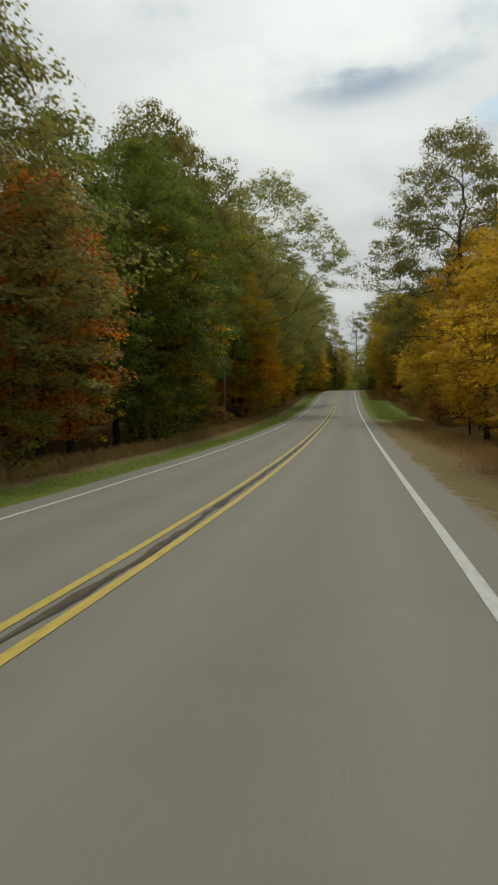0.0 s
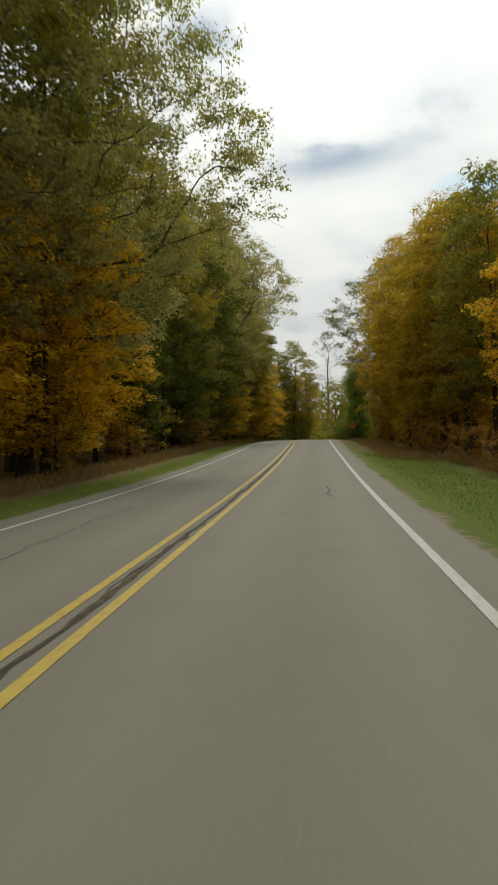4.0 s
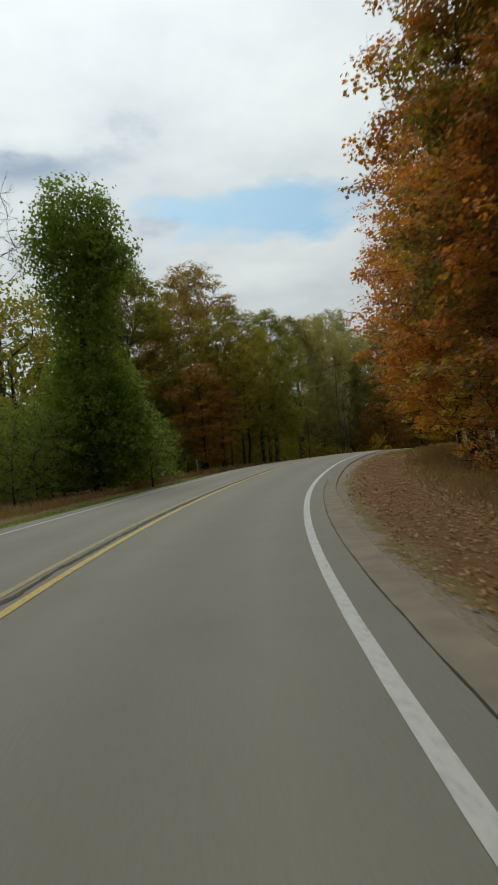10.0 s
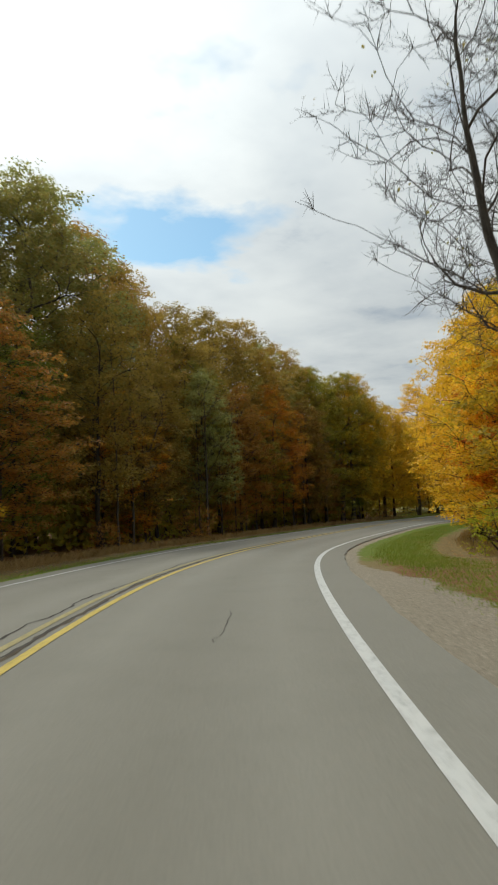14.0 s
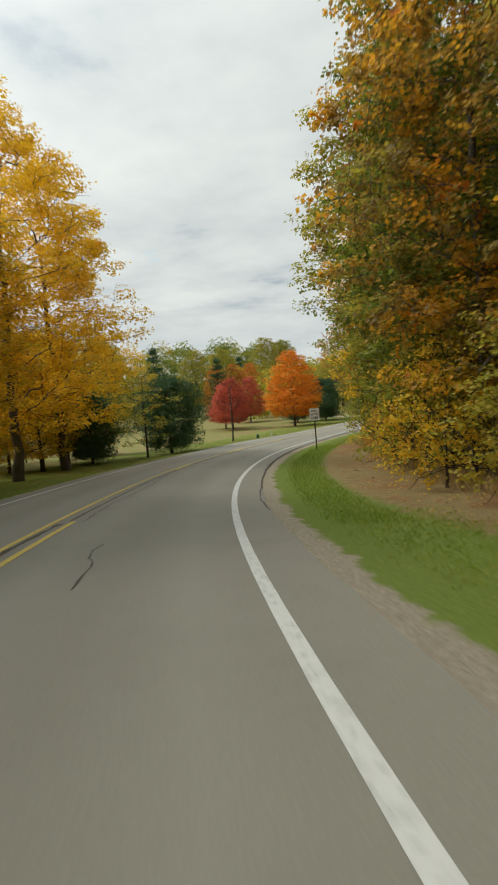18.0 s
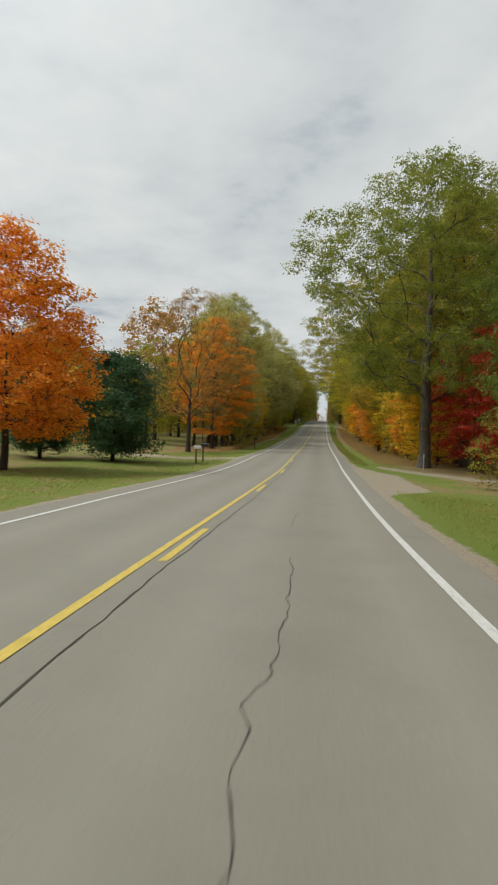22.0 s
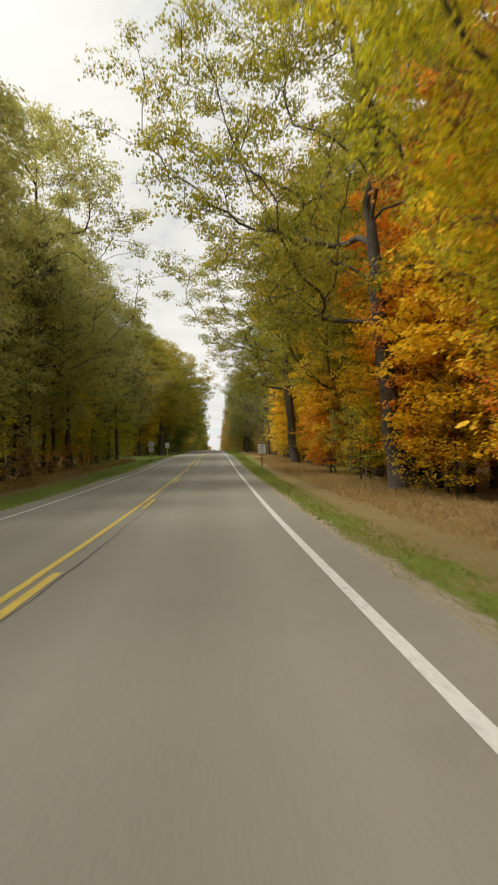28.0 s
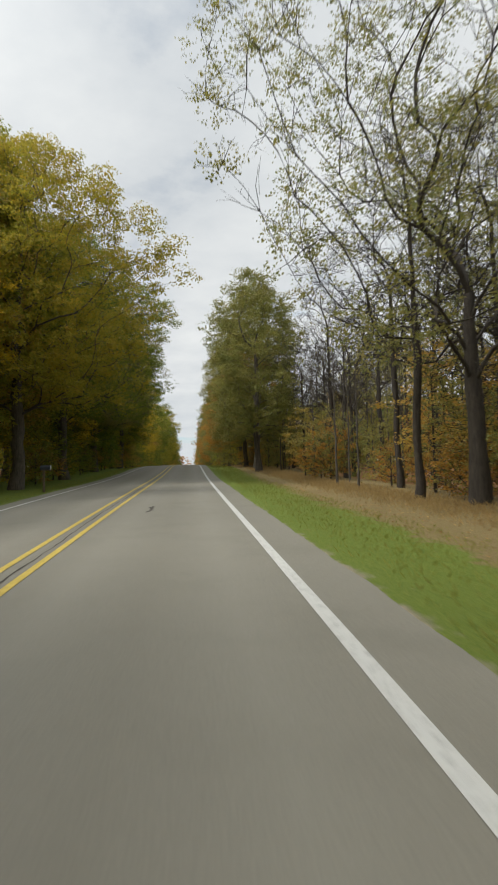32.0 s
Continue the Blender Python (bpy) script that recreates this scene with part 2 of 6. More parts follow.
PAL = {
    "yellow": leaf_mat("leaf_yellow", [(0.52, 0.36, 0.035), (0.7, 0.45, 0.03), (0.8, 0.54, 0.04), (0.74, 0.39, 0.03)]),
    "gold": leaf_mat("leaf_gold", [(0.24, 0.23, 0.035), (0.47, 0.35, 0.035), (0.64, 0.44, 0.03), (0.58, 0.30, 0.028)]),
    "orange": leaf_mat("leaf_orange", [(0.52, 0.16, 0.022), (0.68, 0.25, 0.024), (0.72, 0.33, 0.03), (0.6, 0.13, 0.028)]),
    "red": leaf_mat("leaf_red", [(0.33, 0.075, 0.05), (0.50, 0.11, 0.07), (0.60, 0.15, 0.08), (0.54, 0.2, 0.07)]),
    "olive": leaf_mat("leaf_olive", [(0.14, 0.17, 0.033), (0.25, 0.255, 0.04), (0.36, 0.31, 0.042), (0.45, 0.31, 0.042)]),
    "green": leaf_mat("leaf_green", [(0.08, 0.125, 0.025), (0.135, 0.18, 0.03), (0.195, 0.225, 0.036), (0.29, 0.265, 0.042)]),
    "lime": leaf_mat("leaf_lime", [(0.17, 0.26, 0.032), (0.32, 0.37, 0.032), (0.52, 0.47, 0.032), (0.64, 0.46, 0.032)]),
    "rust": leaf_mat("leaf_rust", [(0.33, 0.121, 0.0275), (0.462, 0.176, 0.0275), (0.55, 0.22, 0.0275), (0.374, 0.187, 0.033)]),
    "russet": leaf_mat("leaf_russet", [(0.19, 0.15, 0.045), (0.33, 0.2, 0.045), (0.46, 0.21, 0.045), (0.33, 0.25, 0.045)]),
    "dusk": leaf_mat("leaf_dusk", [(0.13, 0.16, 0.055), (0.2, 0.21, 0.065), (0.27, 0.235, 0.07), (0.33, 0.25, 0.07)]),
    "mixed": leaf_mat("leaf_mixed", [(0.14, 0.18, 0.035), (0.34, 0.29, 0.04), (0.20, 0.13, 0.045), (0.62, 0.34, 0.03), (0.50, 0.14, 0.03)], 0.5, 0.75),
    "ember": leaf_mat("leaf_ember", [(0.34, 0.10, 0.035), (0.30, 0.19, 0.045), (0.50, 0.19, 0.035), (0.60, 0.30, 0.035), (0.48, 0.36, 0.05)], 0.5, 0.6),
    "ochre": leaf_mat("leaf_ochre", [(0.21, 0.18, 0.05), (0.36, 0.26, 0.06), (0.47, 0.33, 0.075), (0.43, 0.22, 0.06)]),
    "sage": leaf_mat("leaf_sage", [(0.23, 0.24, 0.08), (0.34, 0.345, 0.115), (0.43, 0.40, 0.14), (0.51, 0.41, 0.13)]),
    "vine": leaf_mat("leaf_vine", [(0.10, 0.155, 0.028), (0.17, 0.24, 0.035), (0.25, 0.31, 0.042), (0.36, 0.35, 0.05)]),
    "scarlet": leaf_mat("leaf_scarlet", [(0.16, 0.10, 0.03), (0.42, 0.04, 0.03), (0.58, 0.075, 0.04), (0.56, 0.2, 0.05)]),
    "pine": leaf_mat("leaf_pine", [(0.045, 0.10, 0.045), (0.07, 0.135, 0.058), (0.105, 0.165, 0.068)], 0.15),
    "weed": leaf_mat("dry_weed", [(0.24, 0.16, 0.07), (0.33, 0.23, 0.1), (0.42, 0.30, 0.135), (0.26, 0.17, 0.065)], 0.25),
    "blade": leaf_mat("grass_blade", [(0.11, 0.19, 0.025), (0.18, 0.27, 0.034), (0.25, 0.32, 0.045), (0.34, 0.31, 0.075)], 0.3),
    "lawn": leaf_mat("lawn_blade", [(0.115, 0.145, 0.026), (0.18, 0.205, 0.034), (0.24, 0.24, 0.05), (0.3, 0.26, 0.075)], 0.3),
    "litter": leaf_mat("fallen_leaf", [(0.2, 0.105, 0.035), (0.33, 0.175, 0.05), (0.43, 0.26, 0.08), (0.5, 0.36, 0.14)], 0.1),
}


def bark_mat(name, a, b_):
    m, nt, b, _ = material(name)
    nz = noise_tex(nt, 3.0, 6.0, 0.65, stretch=(5, 5, 0.7))
    big = noise_tex(nt, 0.8, 3.0)
    col = ramp(nt, nz, [(0.32, a), (0.68, b_)])
    L(nt, mixc(nt, mathn(nt, "MULTIPLY", big, 0.6), col, tuple(0.6 * x for x in a)), b.inputs["Base Color"])
    b.inputs["Roughness"].default_value = 0.9
    bump(nt, b, nz, 0.8, 0.05)
    return m


BARK = bark_mat("bark_grey", (0.05, 0.042, 0.034), (0.17, 0.145, 0.115))
BARK_DARK = bark_mat("bark_dark", (0.025, 0.02, 0.016), (0.085, 0.068, 0.052))


def asphalt():
    m, nt, b, _ = material("asphalt")
    grain = noise_tex(nt, 55.0, 3.0, 0.7)
    patch = noise_tex(nt, 0.35, 5.0)
    at = nt.nodes.new("ShaderNodeAttribute")
    at.attribute_name = "lane"
    sep = nt.nodes.new("ShaderNodeSeparateColor")
    L(nt, at.outputs["Color"], sep.inputs[0])
    base = ramp(nt, grain, [(0.25, (0.152, 0.143, 0.117)), (0.75, (0.255, 0.241, 0.198))])
    streak = noise_tex(nt, 0.9, 4.0, 0.6)
    base = mixc(nt, mathn(nt, "MULTIPLY", patch, 0.5), base, (0.165, 0.152, 0.12))
    base = mixc(nt, ramp(nt, streak, [(0.5, (0, 0, 0)), (0.75, (0.35, 0.35, 0.35))]), base, (0.135, 0.128, 0.10))
    # worn wheel tracks are paler, the oily middle of each lane browner
    base = mixc(nt, mathn(nt, "MULTIPLY", sep.outputs[0], 0.22), base, (0.30, 0.285, 0.24))
    base = mixc(nt, mathn(nt, "MULTIPLY", sep.outputs[1], 0.20), base, (0.16, 0.148, 0.112))
    L(nt, base, b.inputs["Base Color"])
    b.inputs["Roughness"].default_value = 0.82
    bump(nt, b, grain, 0.35, 0.006)
    return m


def paint(name, col, wear=0.5):
    m, nt, b, _ = material(name)
    nz = noise_tex(nt, 14.0, 6.0, 0.7)
    L(nt, ramp(nt, nz, [(0.27, (0.15, 0.145, 0.13)), (0.34, tuple(0.6 * c for c in col)), (0.40 + 0.2 * wear, col)]), b.inputs["Base Color"])
    b.inputs["Roughness"].default_value = 0.7
    return m


def cover_mat():
    """Verge: green grass, dry grass, leaf litter and gravel, weighed by the strip's own 'cover' colours."""
    m, nt, b, _ = material("verge")
    at = nt.nodes.new("ShaderNodeAttribute")
    at.attribute_name = "cover"
    sep = nt.nodes.new("ShaderNodeSeparateColor")
    L(nt, at.outputs["Color"], sep.inputs[0])
    fine, mid, big = noise_tex(nt, 22.0, 5.0, 0.7), noise_tex(nt, 3.0, 5.0), noise_tex(nt, 0.6, 4.0)
    green = ramp(nt, fine, [(0.25, (0.08, 0.13, 0.022)), (0.55, (0.155, 0.20, 0.038)), (0.8, (0.25, 0.26, 0.065))])
    dry = ramp(nt, fine, [(0.25, (0.14, 0.103, 0.045)), (0.55, (0.24, 0.185, 0.085)), (0.8, (0.35, 0.275, 0.135))])
    litter = ramp(nt, fine, [(0.25, (0.09, 0.05, 0.023)), (0.55, (0.23, 0.125, 0.053)), (0.8, (0.38, 0.22, 0.10))])
    grav = ramp(nt, fine, [(0.25, (0.145, 0.125, 0.095)), (0.55, (0.335, 0.29, 0.22)), (0.8, (0.52, 0.46, 0.365))])
    jit = mathn(nt, "MULTIPLY", mathn(nt, "SUBTRACT", mathn(nt, "ADD", mid, big), 1.0), 1.1)
    def weigh(w):
        nd = nt.nodes.new("ShaderNodeMapRange")
        nd.inputs["From Min"].default_value, nd.inputs["From Max"].default_value = 0.38, 0.62
        L(nt, mathn(nt, "ADD", w, jit), nd.inputs[0])
        return nd.outputs[0]
    col = mixc(nt, weigh(sep.outputs[0]), dry, green)
    col = mixc(nt, weigh(sep.outputs[1]), col, litter)
    col = mixc(nt, weigh(sep.outputs[2]), col, grav)
    L(nt, col, b.inputs["Base Color"])
    b.inputs["Roughness"].default_value = 0.95
    b.inputs["Specular IOR Level"].default_value = 0.15
    bump(nt, b, fine, 0.9, 0.05)
    return m


M_ASPHALT, M_WHITE, M_YELLOW = asphalt(), paint("line_white", (0.53, 0.53, 0.505)), paint("line_yellow", (0.55, 0.41, 0.075), 0.8)
M_YELLOW_WORN = paint("line_yellow_worn", (0.36, 0.30, 0.12), 1.0)
M_JOINT = plain("worn_joint", (0.10, 0.077, 0.046), 0.95, 0.0, 0.6, 9.0)
M_CRACK = plain("tar_crack", (0.048, 0.04, 0.03), 0.9)
M_VERGE = cover_mat()
M_SIGN = plain("sign_white", (0.84, 0.84, 0.82), 0.45, 0.0, 0.06, 4.0)
M_INK = plain("sign_black", (0.015, 0.015, 0.015), 0.5, 0.0, 0.1)
M_AMBER = plain("sign_amber", (0.62, 0.27, 0.015), 0.45, 0.0, 0.08, 4.0)
M_CHROME_YELLOW = plain("sign_yellow", (0.72, 0.43, 0.01), 0.45, 0.0, 0.08, 4.0)
M_STEEL = plain("galvanised_steel", (0.50, 0.51, 0.51), 0.5, 0.3, 0.2, 12.0)
M_POST = plain("rusty_post", (0.09, 0.065, 0.05), 0.85, 0.1, 0.35, 18.0)
M_POLE = bark_mat("weathered_pole", (0.15, 0.13, 0.11), (0.30, 0.27, 0.235))
M_MAILWHITE = plain("mailbox_white", (0.66, 0.66, 0.64), 0.5, 0.0, 0.12, 10.0)
M_MAILBLACK = plain("mailbox_black", (0.03, 0.035, 0.045), 0.45, 0.1, 0.2, 10.0)
M_WOOD = plain("post_wood", (0.16, 0.115, 0.075), 0.9, 0.0, 0.35, 14.0)
M_GREENBOX = plain("utility_green", (0.03, 0.13, 0.07), 0.55, 0.0, 0.15, 10.0)
M_SIDING = plain("trailer_siding", (0.78, 0.76, 0.68), 0.55, 0.0, 0.15, 1.2)
M_STRIPE = plain("trailer_skirt", (0.42, 0.40, 0.36), 0.6, 0.0, 0.2, 2.0)
M_GLASS = plain("dark_glass", (0.025, 0.03, 0.035), 0.12, 0.0, 0.2, 3.0)
M_RED = plain("sign_red", (0.42, 0.02, 0.02), 0.5)


# ================= the line of the road =================
SG = np.arange(-30.0, 1000.5, 1.0)
KN = np.arange(len(CURVE)) * 15.0 - 30.0
_k, _g, BK = (np.interp(SG, KN, v) for v in (CURVE, GRADE, BANK))
HD = np.cumsum(_k)
HD -= HD[30]
CX, CY, CZ = np.cumsum(np.sin(HD)), np.cumsum(np.cos(HD)), np.cumsum(_g)
CX, CY, CZ = CX - CX[30], CY - CY[30], CZ - CZ[30]


def at(s, o, up=0.0):
    """World points s metres along the road, o metres to the right of its middle, up metres over its surface."""
    s, o = np.asarray(s, float), np.asarray(o, float)
    h, b = np.interp(s, SG, HD), np.interp(s, SG, BK)
    flat = np.clip((14.0 - np.abs(o)) / 9.0, 0, 1)
    z = np.interp(s, SG, CZ) - o * np.sin(b) * flat - 0.02 * np.minimum(np.abs(o), 5.0) + up
    return np.stack([np.interp(s, SG, CX) + o * np.cos(h), np.interp(s, SG, CY) - o * np.sin(h), z + 0 * o], -1)


def nearest(x, y):
    """Station and offset of a world point, in arrays."""
    x, y = np.atleast_1d(x).astype(float), np.atleast_1d(y).astype(float)
    S = SG[::3]
    ax, ay = CX[::3], CY[::3]
    i = np.concatenate([((x[a:a + 2000, None] - ax) ** 2 + (y[a:a + 2000, None] - ay) ** 2).argmin(1) for a in range(0, len(x), 2000)])
    h = np.interp(S[i], SG, HD)
    dx, dy = x - ax[i], y - ay[i]
    return S[i] + dx * np.sin(h) + dy * np.cos(h), dx * np.cos(h) - dy * np.sin(h)


def verge_up(o):
    """Height of the verge over the road's surface."""
    return np.interp(np.abs(o), [3.7, 3.95, 4.3, 5.5, 8.0, 12.0, 17.0], [-0.03, -0.03, -0.05, -0.14, -0.25, -0.22, -0.5])


def floor_z(x, y):
    s, o = nearest(x, y)
    base = at(s, o)[:, 2]
    a = np.abs(o)
    up = np.where(a < 13, -0.55, -0.25)
    return base + up + np.where(a > 17, 1, 0) * np.minimum((a - 17) * 0.012, 3.0)


def stand(x, y):
    """Height of the ground on which a thing stands at a world point."""
    s, o = nearest(x, y)
    if abs(o[0]) < 14:
        return float(at(s[0], o[0], verge_up(o[0]))[2])
    return float(floor_z(x, y)[0])


def mesh(name, v, f, mat, smooth=False):
    me = bpy.data.meshes.new(name)
    me.from_pydata([tuple(p) for p in np.asarray(v, float)], [], f if isinstance(f, list) else f.tolist())
    me.materials.append(mat)
    if smooth:
        me.polygons.foreach_set("use_smooth", np.ones(len(me.polygons), bool))
    me.update()
    return me


def sweep(name, ss, offs, ups, mat, colour=None, attr="", wob=0.0, rng=None, ragged=0.0):
    """A strip along the road through the given offsets; colour(s, o) fills its attribute."""
    ss, offs, ups = np.asarray(ss, float), np.asarray(offs, float), np.asarray(ups, float)
    S, O = np.meshgrid(ss, offs, indexing="ij")
    U = np.broadcast_to(ups, O.shape).copy()
    if wob:
        O = O + wob * rng.normal(size=O.shape)
    if ragged:
        for k in (0, -1):
            walk_off = np.convolve(rng.normal(size=len(ss) + 8), np.ones(5) / 5, "same")[4:-4]
            O[:, k] = O[:, k] + ragged * (walk_off + 0.5 * rng.normal(size=len(ss)))
    P = at(S, O, U).reshape(-1, 3)
    n, m = len(ss), len(offs)
    i = np.arange(n * m).reshape(n, m)
    F = np.stack([i[:-1, :-1], i[:-1, 1:], i[1:, 1:], i[1:, :-1]], -1).reshape(-1, 4)
    me = mesh(name, P, F, mat, True)
    if colour is not None:
        ca = me.color_attributes.new(attr, "FLOAT_COLOR", "POINT")
        c = np.ones((n * m, 4))
        c[:, :3] = colour(S.ravel(), O.ravel())
        ca.data.foreach_set("color", c.ravel())
    return new(name, me)


rng = np.random.default_rng(7)


def lane_colour(s, o):
    a = np.abs(o)
    track = np.exp(-((a - 0.85) / 0.38) ** 2) + np.exp(-((a - 2.55) / 0.38) ** 2)
    oil = np.exp(-((a - 1.7) / 0.30) ** 2)
    return np.stack([track, oil, 0 * s], -1)


stations = np.arange(-30, 1000, 0.75)
road = sweep("road", stations, [-3.95, -3.3, -3.0, -2.55, -2.1, -1.7, -1.3, -0.85, -0.4, 0, 0.4, 0.85, 1.3, 1.7, 2.1, 2.55, 3.0, 3.3, 3.95], np.zeros(19), M_ASPHALT, lane_colour, "lane", 0.0, rng, 0.028)
tagged(road, "two-lane grey asphalt country road with worn wheel tracks", "road", kind="structure")

LINE = 3.25


def stripe(name, label, s0, s1, off, w, mat, up=0.006, step=1.5):
    ss = np.linspace(s0, s1, max(2, int((s1 - s0) / step) + 1))
    ob = sweep(name, ss, [off - w / 2, off, off + w / 2], [up] * 3, mat)
    return tagged(ob, label, "road marking", kind="structure")


stripe("edge_line", "worn white edge line painted on the asphalt", -30, 960, LINE, 0.13, M_WHITE)
stripe("edge_line", "worn white edge line painted on the asphalt", -30, 960, -LINE, 0.11, M_WHITE)
stripe("centre_line", "solid yellow centre line painted on the asphalt", -30, 138, -0.175, 0.105, M_YELLOW)
stripe("centre_line", "worn and faded yellow centre line on the asphalt", 138, 264, -0.175, 0.105, M_YELLOW_WORN)
stripe("centre_line", "solid yellow centre line painted on the asphalt", 264, 302, -0.175, 0.105, M_YELLOW)
stripe("centre_line", "solid yellow centre line painted on the asphalt", 302, 960, -0.20, 0.105, M_YELLOW)
stripe("centre_line", "solid yellow centre line painted on the asphalt", -30, 302, 0.175, 0.105, M_YELLOW)
stripe("centre_line", "solid yellow centre line painted on the asphalt", 302, 318, 0.20, 0.105, M_YELLOW)
stripe("centre_line", "solid yellow centre line painted on the asphalt", 538, 960, 0.20, 0.105, M_YELLOW)
for q in np.arange(333, 530, 12.2):
    stripe("centre_dash", "short yellow dash painted beside the centre line", q, q + 3.1, 0.0, 0.11, M_YELLOW, step=0.8)


def crack(name, s0, s1, off, w, seed, wander=0.05, step=0.22, pull=0.99, skin=None, up=0.004):
    r = np.random.default_rng(seed)
    ss = np.arange(s0, s1, step)
    mid, d = np.empty(len(ss)), 0.0
    for i, g in enumerate(r.normal(size=len(ss))):
        d = pull * d + 0.5 * wander * g
        mid[i] = off + d
    half = w * (0.35 + r.random(len(ss)))
    P = np.concatenate([at(ss, mid - half, up), at(ss, mid + half, up)])
    n = len(ss)
    F = [(i, n + i, n + i + 1, i + 1) for i in range(n - 1)]
    return tagged(new(name, mesh(name, P, F, skin or M_CRACK)), "dark tar-filled crack in the asphalt", "road crack", kind="structure")


crack("worn_joint", -30, 318, 0.0, 0.045, 13, 0.02, 0.2, 0.9, M_JOINT, 0.0035)
crack("worn_joint", 318, 372, 0.11, 0.028, 14, 0.008, 0.25, 0.9, M_JOINT, 0.0035)
crack("joint_crack", -30, 318, 0.0, 0.024, 3, 0.035, 0.2, 0.9)
crack("joint_crack", 318, 372, 0.12, 0.013, 4, 0.022, 0.3, 0.9)
crack("joint_crack", 372, 531, 0.14, 0.009, 4, 0.02, 0.3, 0.92)
crack("joint_crack", 531, 700, 0.0, 0.014, 5, 0.022, 0.3, 0.92)
for i, (a, b, o, w) in enumerate([(366, 376, 1.45, 0.009), (376, 383, 1.4, 0.005), (338, 341, 1.9, 0.014), (92, 95, 2.2, 0.02), (100, 125, -2.1, 0.014), (60, 90, -2.0, 0.01),
                                  (137, 138, 1.3, 0.008), (140, 142, 2.0, 0.012), (386, 389, 1.4, 0.004), (312, 315, 1.4, 0.014), (219, 220.5, 2.0, 0.008), (230, 260, -0.35, 0.02),
                                  (318, 331, 0.35, 0.014), (345, 352, 0.28, 0.006), (246, 248, 1.9, 0.005), (581, 583, 1.1, 0.05)]):
    crack("asphalt_crack", a, b, o, w, 20 + i, 0.05, 0.14)


M_GUTTER = plain("pale_gutter", (0.235, 0.20, 0.148), 0.95, 0.0, 0.22, 2.2)


def gutter(s0, s1):
    """A shallow paved channel that narrows away into the asphalt's edge at both ends."""
    r = np.random.default_rng(61)
    ss = np.arange(s0, s1, 0.75)
    wide = np.clip(np.minimum(ss - s0, s1 - ss) / 14.0, 0.02, 1) ** 0.7
    edge = np.convolve(r.normal(size=len(ss) + 8), np.ones(5) / 5, "same")[4:-4] * 0.03
    rows = [at(ss, 3.66 + (q + (edge if q > 0.3 else 0)) * wide, up) for q, up in ((0, 0.006), (0.09, 0.003), (0.2, 0.004), (0.29, 0.009), (0.38, 0.011))]
    n, m = len(ss), len(rows)
    i = np.arange(n * m).reshape(m, n)
    F = np.stack([i[:-1, :-1], i[1:, :-1], i[1:, 1:], i[:-1, 1:]], -1).reshape(-1, 4)
    tagged(new("gutter", mesh("gutter", np.concatenate(rows), F, M_GUTTER, True)), "shallow pale paved gutter along the asphalt's edge", "gutter", kind="structure")


gutter(136, 207)
crack("gutter_joint", 142, 201, 3.655, 0.009, 61, 0.008, 0.3, 0.9, None, 0.009)
crack("broken_edge", 318, 350, 3.93, 0.016, 62, 0.03, 0.25, 0.9, None, 0.004)


# ---- verges: green, litter, gravel by stretch ----
def verge_right(s, o):
    a = np.abs(o)
    g = np.interp(s, [-30, 30, 56, 62, 95, 112, 122, 205, 225, 230, 240, 248, 254, 264, 269, 330, 352, 398, 404, 416, 422, 500, 520, 560, 700], [0.25, 0.2, 0.4, 1.0, 1.0, 0.95, 0.5, 0.05, 0.1, 1.0, 1.0, 0.95, 0.25, 0.8, 1.0, 1.0, 0.9, 0.9, 0.4, 0.9, 0.65, 0.6, 0.65, 0.85, 0.9])
    reach = np.interp(s, [0, 60, 95, 112, 126, 220, 236, 262, 300, 322, 340, 365, 385, 400, 420, 500, 540, 700], [5.0, 8.5, 9.0, 9.0, 6.0, 7.0, 9.0, 7.2, 7.6, 6.3, 6.2, 6.4, 7.4, 12.0, 8.0, 5.3, 5.8, 8.0])
    green = g * np.clip((reach - a) / 1.2 + 0.5, 0, 1)
    lit = np.interp(s, [-30, 40, 60, 110, 125, 150, 166, 205, 224, 230, 244, 254, 264, 270, 300, 322, 345, 352, 398, 405, 480, 545, 600], [0.6, 0.5, 0.2, 0.2, 0.35, 0.6, 0.95, 1.0, 0.8, 0.15, 0.2, 0.75, 0.3, 0.1, 0.25, 0.45, 0.5, 0.95, 0.9, 0.1, 0.25, 0.5, 0.1]) * np.clip((a - np.where(s > 262, reach - 0.6, np.where(s > 150, 4.1, 4.7))) / 0.9, 0, 1)
    grav = np.clip((np.interp(s, [0, 90, 150, 200, 236, 240, 252, 256, 300, 320, 398, 402, 412, 418, 700], [4.15, 4.15, 4.25, 4.25, 4.7, 5.3, 5.2, 4.3, 4.35, 4.3, 4.4, 6.6, 6.6, 4.4, 3.8]) - a) / 0.4 + 0.5, 0, 1)
    track = 0.9 * np.exp(-((s - 60) / 1.1) ** 2) * (a < 10)
    drive = np.exp(-((s - np.where(a > 6, 420 - (a - 6) * 1.2, 408)) / 2.0) ** 2) * (np.abs(s - 410) < 14)
    return np.stack([green, lit, np.maximum(grav, np.where(s > 395, drive, track))], -1)


